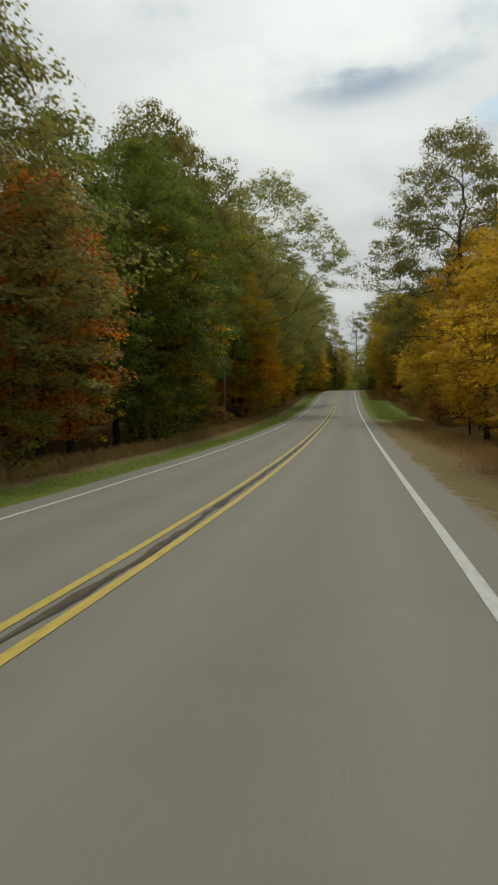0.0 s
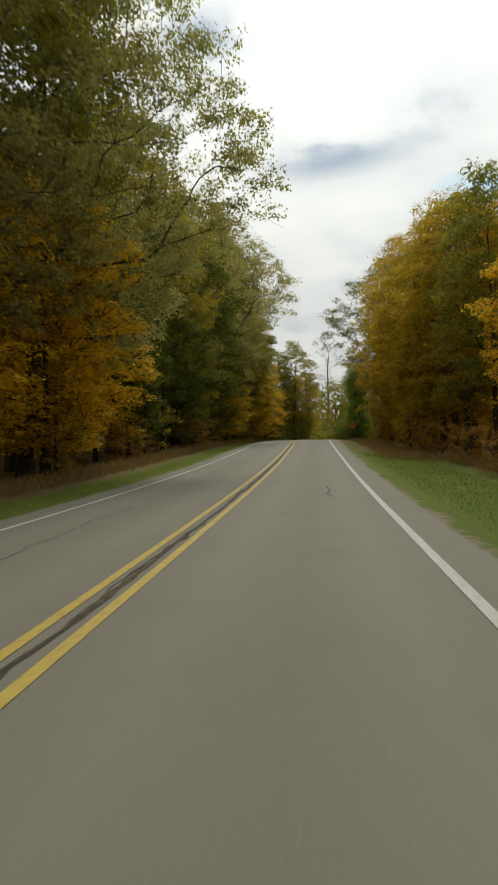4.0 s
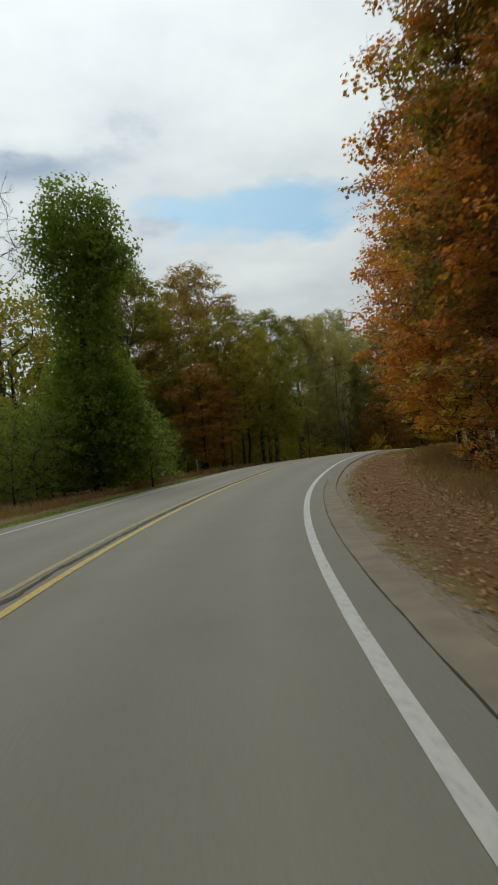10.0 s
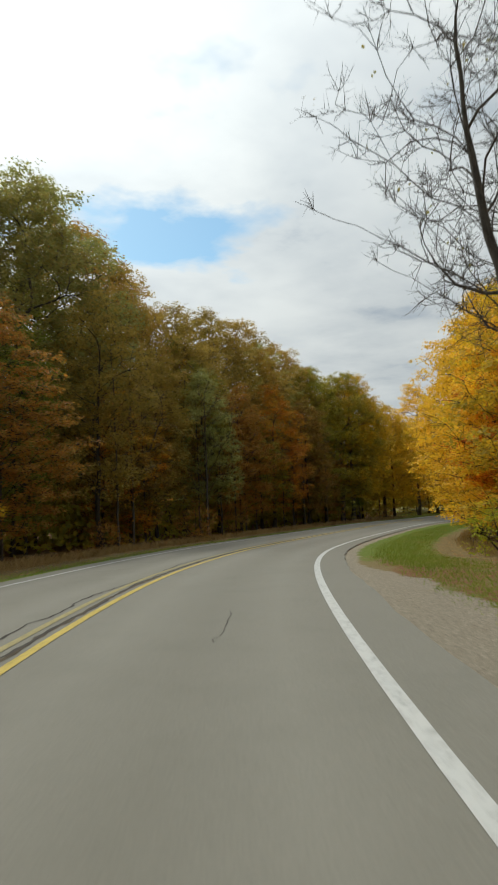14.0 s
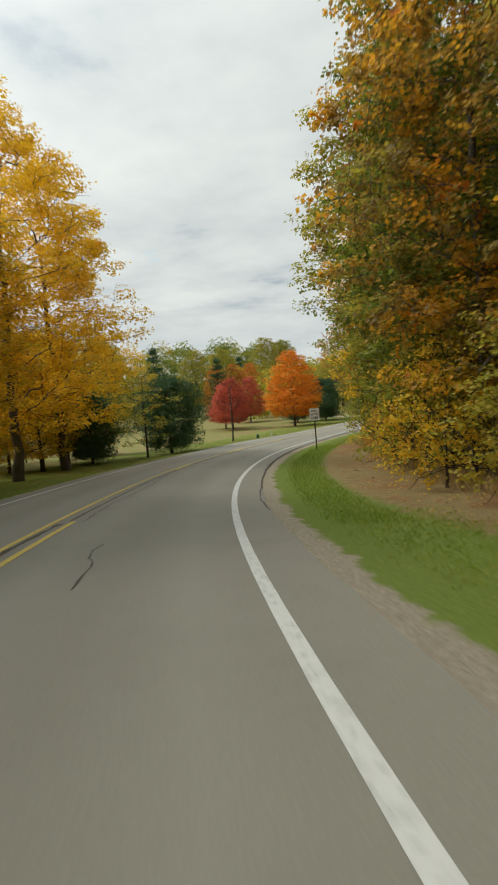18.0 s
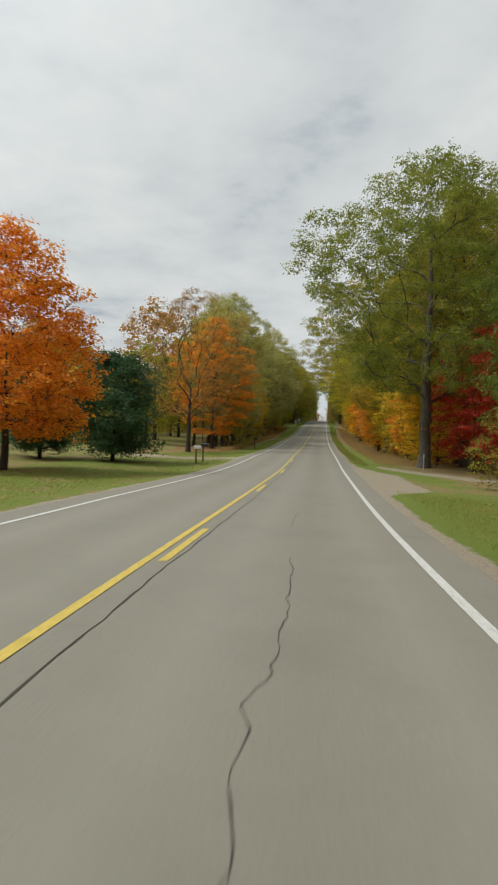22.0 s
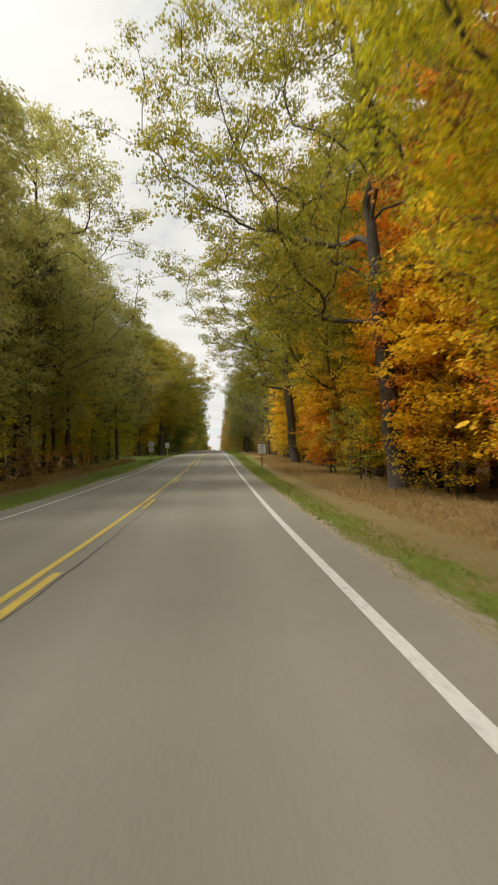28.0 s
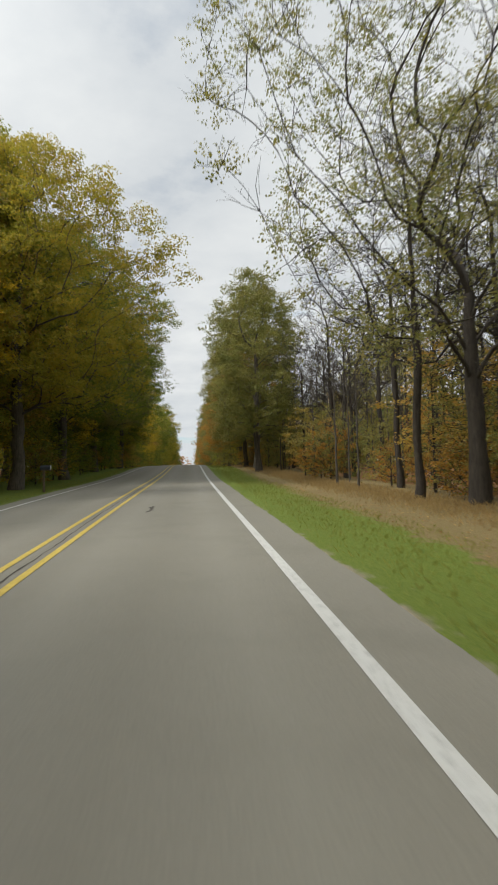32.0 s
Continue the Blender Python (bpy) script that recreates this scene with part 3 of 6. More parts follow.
def verge_left(s, o):
    a = np.abs(o)
    reach = np.interp(s, [0, 60, 140, 190, 215, 300, 325, 345, 420, 440, 530, 560, 700], [6.4, 6.2, 6.6, 5.8, 5.2, 5.4, 6.5, 17.0, 17.0, 7.0, 6.6, 13.0, 13.0])
    green = np.clip((reach - a) / 1.0 + 0.5, 0, 1) * np.interp(s, [325, 340, 430, 445], [0.95, 0.62, 0.62, 0.95])
    lit = np.clip((a - reach - 0.8) / 1.5, 0, 1) * 0.55
    grav = np.clip((np.interp(s, [0, 216, 223, 236, 244, 700], [4.1, 4.2, 7.5, 7.5, 4.4, 4.1]) - a) / 0.4 + 0.5, 0, 1)
    drive = np.exp(-((s - 424) / 2.0) ** 2) + np.exp(-((s - 492) / 2.2) ** 2)
    return np.stack([green, lit, np.maximum(grav, drive)], -1)


EDGE = np.array([3.70, 4.2, 4.6, 5.1, 5.6, 6.2, 6.9, 7.6, 8.4, 9.4, 10.6, 12.0, 14.0, 17.0])
for side, fn, nm in ((1, verge_right, "verge_east"), (-1, verge_left, "verge_west")):
    vs = np.arange(-30, 820, 1.2)
    offs = side * EDGE
    if side < 0:
        offs = offs[::-1]
    v = sweep(nm, vs, offs, verge_up(offs), M_VERGE, fn, "cover", 0.02, rng)
    tagged(v, "grassy verge with dry weeds, fallen leaves and a gravelly edge", "verge", kind="structure")


# ---- ground sheet to the horizon ----
def build_ground():
    far = np.array([4000, 2500, 1500, 900, 550, 330])
    xs = np.concatenate([-far - 60, np.arange(-150, 560, 6.0), far + 450])
    ys = np.concatenate([-far - 60, np.arange(-150, 420, 6.0), far + 300])
    xs, ys = np.sort(xs), np.sort(ys)
    X, Y = np.meshgrid(xs, ys, indexing="ij")
    Z = floor_z(X.ravel(), Y.ravel())
    P = np.stack([X.ravel(), Y.ravel(), Z], -1)
    n, m = X.shape
    i = np.arange(n * m).reshape(n, m)
    F = np.stack([i[:-1, :-1], i[1:, :-1], i[1:, 1:], i[:-1, 1:]], -1).reshape(-1, 4)
    me = mesh("ground", P, F, M_VERGE, True)
    s_, o_ = nearest(P[:, 0], P[:, 1])
    park = (s_ > 338) & (s_ < 500) & (o_ < -12)
    yard = (s_ > 222) & (s_ < 262) & (o_ > 10) & (o_ < 30)
    c = np.zeros((len(P), 4))
    c[:, 0], c[:, 1], c[:, 3] = np.where(park, 0.45, 0.1), np.where(park, 0.0, np.where(yard, 0.5, 0.9)), 1
    me.color_attributes.new("cover", "FLOAT_COLOR", "POINT").data.foreach_set("color", c.ravel())
    return tagged(new("ground", me), "brown woodland floor strewn with old leaves", "ground", kind="structure")


build_ground()


# ================= plants =================
def part(name, data, parent, label=""):
    ob = new(name, data)
    ob.parent = parent
    if label:
        ob["label"] = label
    return ob


class Wood:
    """Collects tapered tubes for a trunk with its limbs."""
    def __init__(self):
        self.v, self.f = [], []

    def tube(self, pts, radii, n=6):
        pts = np.asarray(pts, float)
        base = len(self.v)
        k = len(pts)
        d = np.gradient(pts, axis=0)
        d /= np.linalg.norm(d, axis=1)[:, None] + 1e-9
        ref = np.where(np.abs(d[:, 2:3]) > 0.9, [[1.0, 0, 0]], [[0, 0, 1.0]])
        a = np.cross(d, ref)
        a /= np.linalg.norm(a, axis=1)[:, None] + 1e-9
        b = np.cross(d, a)
        th = np.arange(n) * 2 * math.pi / n
        for i in range(k):
            ring = pts[i] + radii[i] * (np.cos(th)[:, None] * a[i] + np.sin(th)[:, None] * b[i])
            self.v.extend(map(tuple, ring))
        for i in range(k - 1):
            for j in range(n):
                q = base + i * n
                self.f.append((q + j, q + (j + 1) % n, q + n + (j + 1) % n, q + n + j))

    def mesh(self, name, mat):
        return mesh(name, self.v, self.f, mat, True)


def leaves(name, P, size, r, mat, up=0.5, aspect=0.62, droop=0.0, out=None):
    """Kite-shaped leaves, a little folded, round the points P; out turns their faces outwards."""
    n = len(P)
    nrm = r.normal(size=(n, 3))
    nrm /= np.linalg.norm(nrm, axis=1)[:, None]
    nrm = nrm + [0, 0, up * 1.6]
    if out is not None:
        nrm = nrm + out * 0.9
    nrm /= np.linalg.norm(nrm, axis=1)[:, None] + 1e-9
    t = r.normal(size=(n, 3)) - [0, 0, droop]
    t -= (t * nrm).sum(1)[:, None] * nrm
    t /= np.linalg.norm(t, axis=1)[:, None] + 1e-9
    b = np.cross(nrm, t)
    l = (size * (0.7 + 0.6 * r.random(n)))[:, None]
    w = l * aspect * r.uniform(0.42, 0.6, (n, 1))
    k = r.uniform(0.0, 0.25, (n, 1))
    V = np.stack([P - t * l * 0.5, P - t * l * k * 0.6 + b * w + nrm * l * 0.10, P + t * l * 0.5, P - t * l * k * 0.2 - b * w + nrm * l * 0.10], 1).reshape(-1, 3)
    F = np.arange(4 * n).reshape(n, 4)
    return mesh(name, V, F, mat)


def bend(a, b, r, k=6, sag=0.0, wob=0.08):
    a, b = np.asarray(a, float), np.asarray(b, float)
    u = np.linspace(0, 1, k)[:, None]
    ln = np.linalg.norm(b - a)
    p = a + (b - a) * u
    p[:, 2] += sag * ln * np.sin(u[:, 0] * math.pi)
    p[1:-1] += r.normal(size=(k - 2, 3)) * wob * ln * 0.5
    return p


def grow_wood(H, rad, clear, fork, lean, spots, r, rise, wob):
    """Trunk and limbs that reach every spot of the crown, each from the nearest wood below it; thickness by what a limb carries."""
    k = max(6, int(H * fork / 0.8))
    zz = np.linspace(-0.3, H * fork, k)
    u = np.clip(zz / H, 0, 1)
    drift = np.cumsum(r.normal(size=(k, 2)), 0) * H * 0.0035
    drift -= drift[1]
    nodes = [np.array([lean[0] * u[i] ** 1.5 * H + drift[i, 0], lean[1] * u[i] ** 1.5 * H + drift[i, 1], zz[i]]) for i in range(k)]
    up, far = list(range(-1, k - 1)), [0.0] * k
    axis = np.array([[np.interp(p[2], zz, [n[j] for n in nodes]) for j in range(2)] for p in spots])
    order = np.argsort(np.linalg.norm(spots[:, :2] - axis, axis=1) + 0.35 * np.abs(spots[:, 2] - H * fork) + r.normal(size=len(spots)) * 0.3)
    ends = []
    for i in order:
        p = spots[i]
        Q = np.array(nodes)
        d = p - Q
        hz = np.linalg.norm(d[:, :2], axis=1)
        cost = np.linalg.norm(d, axis=1) + 1.1 * np.maximum(0, rise * hz - d[:, 2]) + 0.22 * np.array(far)
        cost[Q[:, 2] < clear * 0.7] += 50
        q = int(cost.argmin())
        ln = float(np.linalg.norm(d[q]))
        m = max(1, int(round(ln / 0.75)))
        back = nodes[up[q]] if up[q] >= 0 else nodes[q] - [0, 0, 1]
        ahead = nodes[q] - back
        ahead = ahead / (np.linalg.norm(ahead) + 1e-9)
        ctrl = nodes[q] + ahead * ln * 0.28 + (p - nodes[q]) * 0.30 + r.normal(size=3) * ln * wob
        last = q
        for j in range(1, m + 1):
            t = j / m
            nodes.append((1 - t) ** 2 * nodes[q] + 2 * t * (1 - t) * ctrl + t * t * p)
            if 0 < t < 1:
                nodes[-1] = nodes[-1] + r.normal(size=3) * ln * wob * 0.22
            up.append(last)
            far.append(far[last] + ln / m)
            last = len(nodes) - 1
        ends.append((i, last))
    load = np.zeros(len(nodes))
    for _, e in ends:
        load[e] += 1.0
    for i in range(len(nodes) - 1, 0, -1):
        if up[i] >= 0:
            load[up[i]] += load[i]
    load[0] = max(load[0], 1)
    rr = rad * (np.maximum(load, 0.5) / load[0]) ** 0.60
    rr = np.maximum(rr, 0.011)
    for i in range(k):
        rr[i] = max(rr[i], rad * (1 - 0.72 * zz[i] / (H * fork)) * 0.9 if zz[i] < clear * 1.1 else rr[i])
    rr[0], rr[1] = rad * 1.5, rad * 1.28
    kids = [[] for _ in nodes]
    for i, q in enumerate(up):
        if q >= 0:
            kids[q].append(i)
    wood, todo = Wood(), [(0, -1)]
    while todo:
        i, root = todo.pop()
        chain = ([root] if root >= 0 else []) + [i]
        while kids[chain[-1]]:
            c = sorted(kids[chain[-1]], key=lambda j: -load[j])
            todo += [(j, chain[-1]) for j in c[1:]]
            chain.append(c[0])
        pr = rr[chain].copy()
        if root >= 0:
            pr[0] = pr[1] * 1.15
        wood.tube([nodes[j] for j in chain], pr, 9 if pr[0] > 0.12 else 5 if pr[0] > 0.05 else 3)
    return wood, {i: np.array(nodes[e]) - np.array(nodes[up[e]]) for i, e in ends}


def broadleaf(name, seed, H, rad, clear, env, clumps, reach, per, leaf, flat=0.6, up=0.4, rise=0.5, bark=None, lean=(0, 0), aspect=0.85, twigs=3, mat="olive", droop=0.0, fork=0.66, wob=0.10, hollow=0.35, lobes=0.2, keep=1.0, shell=0.55, fine=0):
    """A broad-leaved tree: spots of foliage spread inside the outline env(u), wood grown to them, and leaves on the upper shell of each clump."""
    r = np.random.default_rng(seed)
    spots, tries = [], 0
    gap = reach * 1.15
    ph = r.random(3) * 6.28
    while len(spots) < clumps and tries < clumps * 60:
        tries += 1
        if tries % (clumps * 6) == 0:
            gap *= 0.86
        u, a = r.random(), r.random() * 6.283
        q = hollow + (1 - hollow) * math.sqrt(r.random())
        R = env(u) * q * (1 + lobes * math.sin(2 * a + 4 * u + ph[0]) + 0.6 * lobes * math.sin(5 * a - 7 * u + ph[1]))
        z = clear + u * (H - clear)
        p = np.array([R * math.cos(a) + lean[0] * (z / H) ** 1.5 * H, R * math.sin(a) + lean[1] * (z / H) ** 1.5 * H, z])
        if all(abs(p[0] - s[0]) + abs(p[1] - s[1]) > gap or np.linalg.norm((p - s) * [1, 1, 1 / max(flat, 0.45)]) > gap for s in spots):
            spots.append(p)
    spots = np.array(spots)
    wood, heading = grow_wood(H, rad, clear, fork, lean, spots, r, rise, wob)
    pts, outs = [], []
    for i, c in enumerate(spots):
        h = heading[i] / (np.linalg.norm(heading[i]) + 1e-9)
        R = reach * r.uniform(0.65, 1.3)
        tips = []
        for w in range(twigs):
            d = h * 0.7 + r.normal(size=3) * [0.9, 0.9, 0.9 * flat] + [0, 0, 0.15 - 0.2 * droop]
            d /= np.linalg.norm(d)
            e = c + d * R * r.uniform(0.7, 1.25)
            mid = (c + e) / 2 + r.normal(size=3) * R * 0.07
            wood.tube([c, mid, e], [0.013, 0.010, 0.005], 3)
            tips.append(e)
            for f in range(fine):
                d2 = d * 0.6 + r.normal(size=3) * 0.7 + [0, 0, 0.12]
                d2 /= np.linalg.norm(d2)
                b0 = c + (e - c) * r.uniform(0.2, 0.9)
                wood.tube([b0, b0 + d2 * R * r.uniform(0.3, 0.7)], [0.008, 0.003], 3)
        if per < 1 or r.random() > keep:
            continue
        n = max(3, int(per * r.uniform(0.6, 1.4)))
        # sprays of leaves sit on the upper shell of the clump
        m = max(2, n // 7)
        d = r.normal(size=(m, 3)) + [0, 0, 0.35]
        d /= np.linalg.norm(d, axis=1)[:, None]
        spray = c + h * R * 0.25 + d * R * (shell + (1.08 - shell) * r.random((m, 1))) * [1, 1, flat]
        j = r.integers(0, m, n)
        g = r.normal(size=(n, 3)) * leaf * [1.15, 1.15, 0.6]
        pts.append(spray[j] + g - [0, 0, droop * 0.3] * r.random((n, 1)))
        outs.append(d[j])
    root = new(name)
    part("trunk", wood.mesh("trunk", bark or BARK), root)
    if pts:
        P = np.concatenate(pts)
        P[:, 2] = np.maximum(P[:, 2], 0.25)
        part("crown", leaves("crown", P, np.full(len(P), leaf), r, PAL[mat], up, aspect, droop, np.concatenate(outs)), root)
    return root


def build_tree(name, seed, H, rad, clear, env, limbs, subs, per, leaf, fuzz, flat=0.6, up=0.5, rise=0.45, bark=None, sag=0.06, lean=(0, 0), aspect=0.62, keep=1.0, twigs=0, mat="olive", droop=0.0, fill=0.38, thin=1.0, strew=0, fork=0.68, tip=0.17, wob=0.11):
    """A tree: trunk with limbs, and a crown of leaves in clumps at the limbs' ends inside the outline env(u)."""
    r = np.random.default_rng(seed)
    wood, pts, sizes = Wood(), [], []
    k = 9
    top = H * min(0.96, fork + 0.06)
    zz = np.linspace(0, top, k)
    path = np.stack([lean[0] * (zz / H) ** 1.5 * H, lean[1] * (zz / H) ** 1.5 * H, zz], -1)
    path[1:, :2] += np.cumsum(r.normal(size=(k - 1, 2)), 0) * H * 0.009
    tr = rad * (1 - (zz / H) * 0.92) ** 0.9
    tr[0] *= 1.35
    path = np.vstack([path[:1] - [0, 0, 0.3], path])
    tr = np.concatenate([[tr[0] * 1.1], tr])
    wood.tube(path, tr, 8)
    rmax = max(env(u) for u in np.linspace(0, 1, 11))
    az, lobe = r.random() * 6.28, 0.22 if fork < 0.9 else 0.08
    for i in range(limbs):
        u = (i + r.random() * 0.9) / limbs
        az += 2.4 + r.normal() * 0.35
        R = env(u) * (0.62 + 0.42 * r.random()) * (1 + lobe * math.sin(2 * az + 5 * u + seed))
        ze = clear + min(1.0, max(0.0, u + r.normal() * 0.03)) * (H - clear)
        z0 = max(clear * 0.75, min(ze - R * rise, H * fork))
        a = np.array([np.interp(z0, path[:, 2], path[:, j]) for j in range(2)] + [z0])
        c = np.array([np.interp(min(ze, H * 0.95), path[:, 2], path[:, j]) for j in range(2)] + [0])
        e = c + [R * math.cos(az), R * math.sin(az), ze]
        lr = max(0.018, np.interp(z0, path[:, 2], tr) * (0.30 + 0.25 * R / rmax) * thin)
        line = bend(a, e, r, 5, sag, wob)
        wood.tube(line, np.linspace(lr, lr * 0.22, 5), 5)
        ends = [(e, 0.9), (line[2] * 0.4 + line[3] * 0.6, 0.5)]
        ends += [(line[1] + (e - line[1]) * r.uniform(0.2, 0.9) + r.normal(size=3) * R * 0.10, 0.55) for _ in range(strew)]
        for j in range(subs):
            q = 0.35 + 0.6 * (j + r.random()) / subs
            p0 = np.array([np.interp(q, np.linspace(0, 1, 5), line[:, m]) for m in range(3)])
            d = (e - a) / (np.linalg.norm(e - a) + 1e-6) * 0.6 + r.normal(size=3) * 0.75 * [1, 1, 0.6] + [0, 0, 0.25 * rise]
            d /= np.linalg.norm(d)
            p1 = p0 + d * R * (0.28 + 0.35 * r.random())
            wood.tube(bend(p0, p1, r, 3, 0.04), np.linspace(lr * 0.38, lr * 0.1, 3), 3)
            ends.append((p1, 0.75))
            ends.append((p0 + (p1 - p0) * r.uniform(0.35, 0.6), 0.45))
            for w in range(twigs):
                d2 = d * 0.7 + r.normal(size=3) * 0.8 + [0, 0, 0.15]
                d2 /= np.linalg.norm(d2)
                p2 = p0 + (p1 - p0) * r.uniform(0.3, 1) + d2 * R * 0.02
                p3 = p2 + d2 * R * r.uniform(0.14, 0.30)
                wood.tube([p2, p3], [lr * 0.13, lr * 0.04], 3)
                ends.append((p3, 0.5))
        for e1, wgt in ends:
            if r.random() > keep:
                continue
            n = max(1, int(per * 1.85 * wgt * (0.6 + 0.8 * r.random())))
            sp = fuzz * (0.7 + 0.6 * r.random())
            # leaves sit in sprays at the ends of unseen twigs
            m = max(1, n // 8)
            tips = np.clip(r.normal(size=(m, 3)), -1.6, 1.6) * [sp, sp, sp * flat]
            g = np.clip(r.normal(size=(n, 3)), -1.7, 1.7) * [tip, tip, tip * 0.6]
            pts.append(e1 + tips[r.integers(0, m, n)] + g)
            sizes.append(np.where(r.random(n) < fill, leaf * 1.12, leaf * 0.85))
    root = new(name)
    part("trunk", wood.mesh("trunk", bark or BARK), root)
    if pts:
        P = np.concatenate(pts)
        P[:, 2] = np.maximum(P[:, 2], 0.25)
        part("crown", leaves("crown", P, np.concatenate(sizes), r, PAL[mat], up, aspect, droop), root)
    return root


dome = lambda R: (lambda u: R * (0.55 + 0.45 * math.sin(math.pi * min(1, u * 0.9 + 0.1))) * (1 - max(0, u - 0.75) * 2.4))
egg = lambda R: (lambda u: R * math.sin(math.pi * (0.16 + 0.80 * u)) ** 0.8)
cone = lambda R: (lambda u: R * (1.02 - u) ** 0.85)
tear = lambda R: (lambda u: R * (0.55 + 0.45 * min(1, u / 0.18)) * (1.04 - u) ** 0.62)
column = lambda R: (lambda u: R * (0.75 + 0.25 * math.sin(u * 9)) * (1 - max(0, u - 0.8) * 3))

KIND = {}
def kinds():
    K = KIND
    BD = BARK_DARK
    K["oak_a"] = broadleaf("oak_tree", 11, 25, 0.34, 6.0, dome(6.4), 240, 1.0, 230, 0.165, 0.65, wob=0.09)
    K["oak_b"] = broadleaf("oak_tree", 12, 21, 0.30, 4.0, dome(5.4), 220, 0.95, 220, 0.16, 0.65, wob=0.09)
    K["oak_c"] = broadleaf("oak_tree", 13, 23, 0.32, 6.0, dome(6.8), 290, 0.88, 200, 0.135, 0.65, twigs=4, wob=0.09, fine=1, lobes=0.26)
    K["oak_high"] = broadleaf("oak_tree", 16, 25, 0.32, 14.0, dome(6.6), 240, 0.85, 190, 0.13, 0.6, rise=0.4, twigs=4, lean=(-0.04, 0.0), wob=0.10, fine=1)
    K["oak_wide"] = broadleaf("oak_tree", 14, 22, 0.38, 7.0, dome(8.4), 380, 0.85, 200, 0.12, 0.5, rise=0.3, twigs=4, lean=(-0.15, 0.0), wob=0.11, fork=0.55, fine=1, lobes=0.25)
    K["oak_over"] = broadleaf("oak_tree", 17, 25, 0.36, 6.5, dome(8.2), 380, 0.95, 205, 0.138, 0.6, rise=0.35, twigs=3, lean=(-0.13, 0.0), wob=0.10, fork=0.62, fine=1, lobes=0.22)
    K["oak_full"] = broadleaf("oak_tree", 15, 24, 0.42, 6.0, dome(9.2), 520, 1.0, 240, 0.135, 0.65, rise=0.55, twigs=3, wob=0.08, fork=0.72, hollow=0.2)
    K["maple_a"] = broadleaf("maple_tree", 21, 14, 0.17, 1.6, egg(3.9), 185, 0.85, 160, 0.13, 0.34, 0.9, 0.35, bark=BD, aspect=0.95, fork=0.72)
    K["maple_b"] = broadleaf("maple_tree", 22, 11, 0.14, 1.2, egg(3.4), 155, 0.8, 150, 0.125, 0.34, 0.9, 0.35, bark=BD, aspect=0.95, fork=0.72)
    K["maple_c"] = broadleaf("maple_tree", 23, 19, 0.23, 2.6, dome(4.6), 215, 0.95, 175, 0.14, 0.45, 0.7, 0.5, aspect=0.95, fork=0.7)
    K["lawn_maple"] = broadleaf("maple_tree", 24, 9.8, 0.13, 1.7, tear(4.3), 260, 0.64, 150, 0.12, 0.6, 0.5, 1.0, bark=BD, aspect=0.95, fork=0.5, hollow=0.25, lobes=0.1)
    K["slim_a"] = broadleaf("slender_tree", 31, 18, 0.16, 4.0, dome(3.3), 130, 0.9, 175, 0.15, 0.6, rise=0.8, bark=BD, fork=0.8)
    K["slim_b"] = broadleaf("slender_tree", 32, 15, 0.14, 2.0, dome(3.0), 120, 0.85, 170, 0.145, 0.6, rise=0.8, bark=BD, fork=0.8)
    K["back_a"] = broadleaf("woodland_tree", 41, 17, 0.20, 3.0, dome(4.6), 100, 1.2, 42, 0.34, 0.65, bark=BD, twigs=0)
    K["back_b"] = broadleaf("woodland_tree", 42, 14, 0.18, 1.5, dome(4.2), 95, 1.15, 42, 0.34, 0.6, bark=BD, twigs=0)
    K["pine"] = build_tree("pine_tree", 51, 18, 0.26, 2.0, cone(4.4), 48, 5, 30, 0.28, 0.46, 0.35, 0.6, 0.12, sag=-0.04, aspect=0.30, mat="pine", bark=BD, fork=0.93)
    K["young_pine"] = build_tree("pine_tree", 52, 6.0, 0.11, 0.6, egg(2.7), 46, 6, 40, 0.20, 0.36, 0.5, 0.5, 0.2, aspect=0.32, mat="pine", bark=BD, fork=0.93)
    K["shrub_a"] = broadleaf("shrub", 61, 2.6, 0.05, 0.35, egg(1.6), 34, 0.48, 60, 0.095, 0.65, rise=0.8, bark=BD, twigs=2, hollow=0.1, fork=0.5)
    K["shrub_b"] = broadleaf("shrub", 62, 4.2, 0.05, 0.4, egg(1.7), 46, 0.55, 65, 0.105, 0.65, rise=0.9, bark=BD, twigs=2, hollow=0.1, fork=0.5)
    K["sapling"] = broadleaf("sapling", 63, 6.0, 0.06, 0.8, egg(1.7), 46, 0.6, 62, 0.11, 0.34, 0.9, 0.4, bark=BD, aspect=0.95, fork=0.8)
    K["bare"] = broadleaf("bare_tree", 71, 15, 0.15, 6.5, egg(4.0), 75, 0.8, 5, 0.12, 0.7, rise=0.7, twigs=5, keep=0.4, bark=BD, fork=0.7, fine=3, hollow=0.2)
    K["bare_big"] = broadleaf("bare_tree", 72, 20, 0.19, 8.0, dome(4.6), 110, 0.8, 2, 0.13, 0.8, rise=0.9, twigs=5, keep=0.15, fork=0.8, fine=3, hollow=0.2, wob=0.045)
    K["sparse_oak"] = broadleaf("sparse_oak", 73, 21, 0.27, 5.0, dome(7.4), 360, 0.8, 190, 0.08, 0.7, rise=1.1, twigs=4, keep=0.95, bark=BD, fork=0.36, wob=0.045, fine=2, hollow=0.2)
    K["ivy"] = broadleaf("vine_clad_tree", 81, 13, 0.25, 0.6, column(2.0), 270, 0.75, 190, 0.135, 0.8, 0.3, 0.3, mat="green", droop=0.8, bark=BD, fork=0.9, twigs=1, lobes=0.12)
    K["snag"] = broadleaf("bare_sapling", 82, 10, 0.06, 3.0, egg(1.6), 26, 0.5, 0, 0.12, 0.8, rise=1.0, twigs=3, fork=0.85, fine=1)


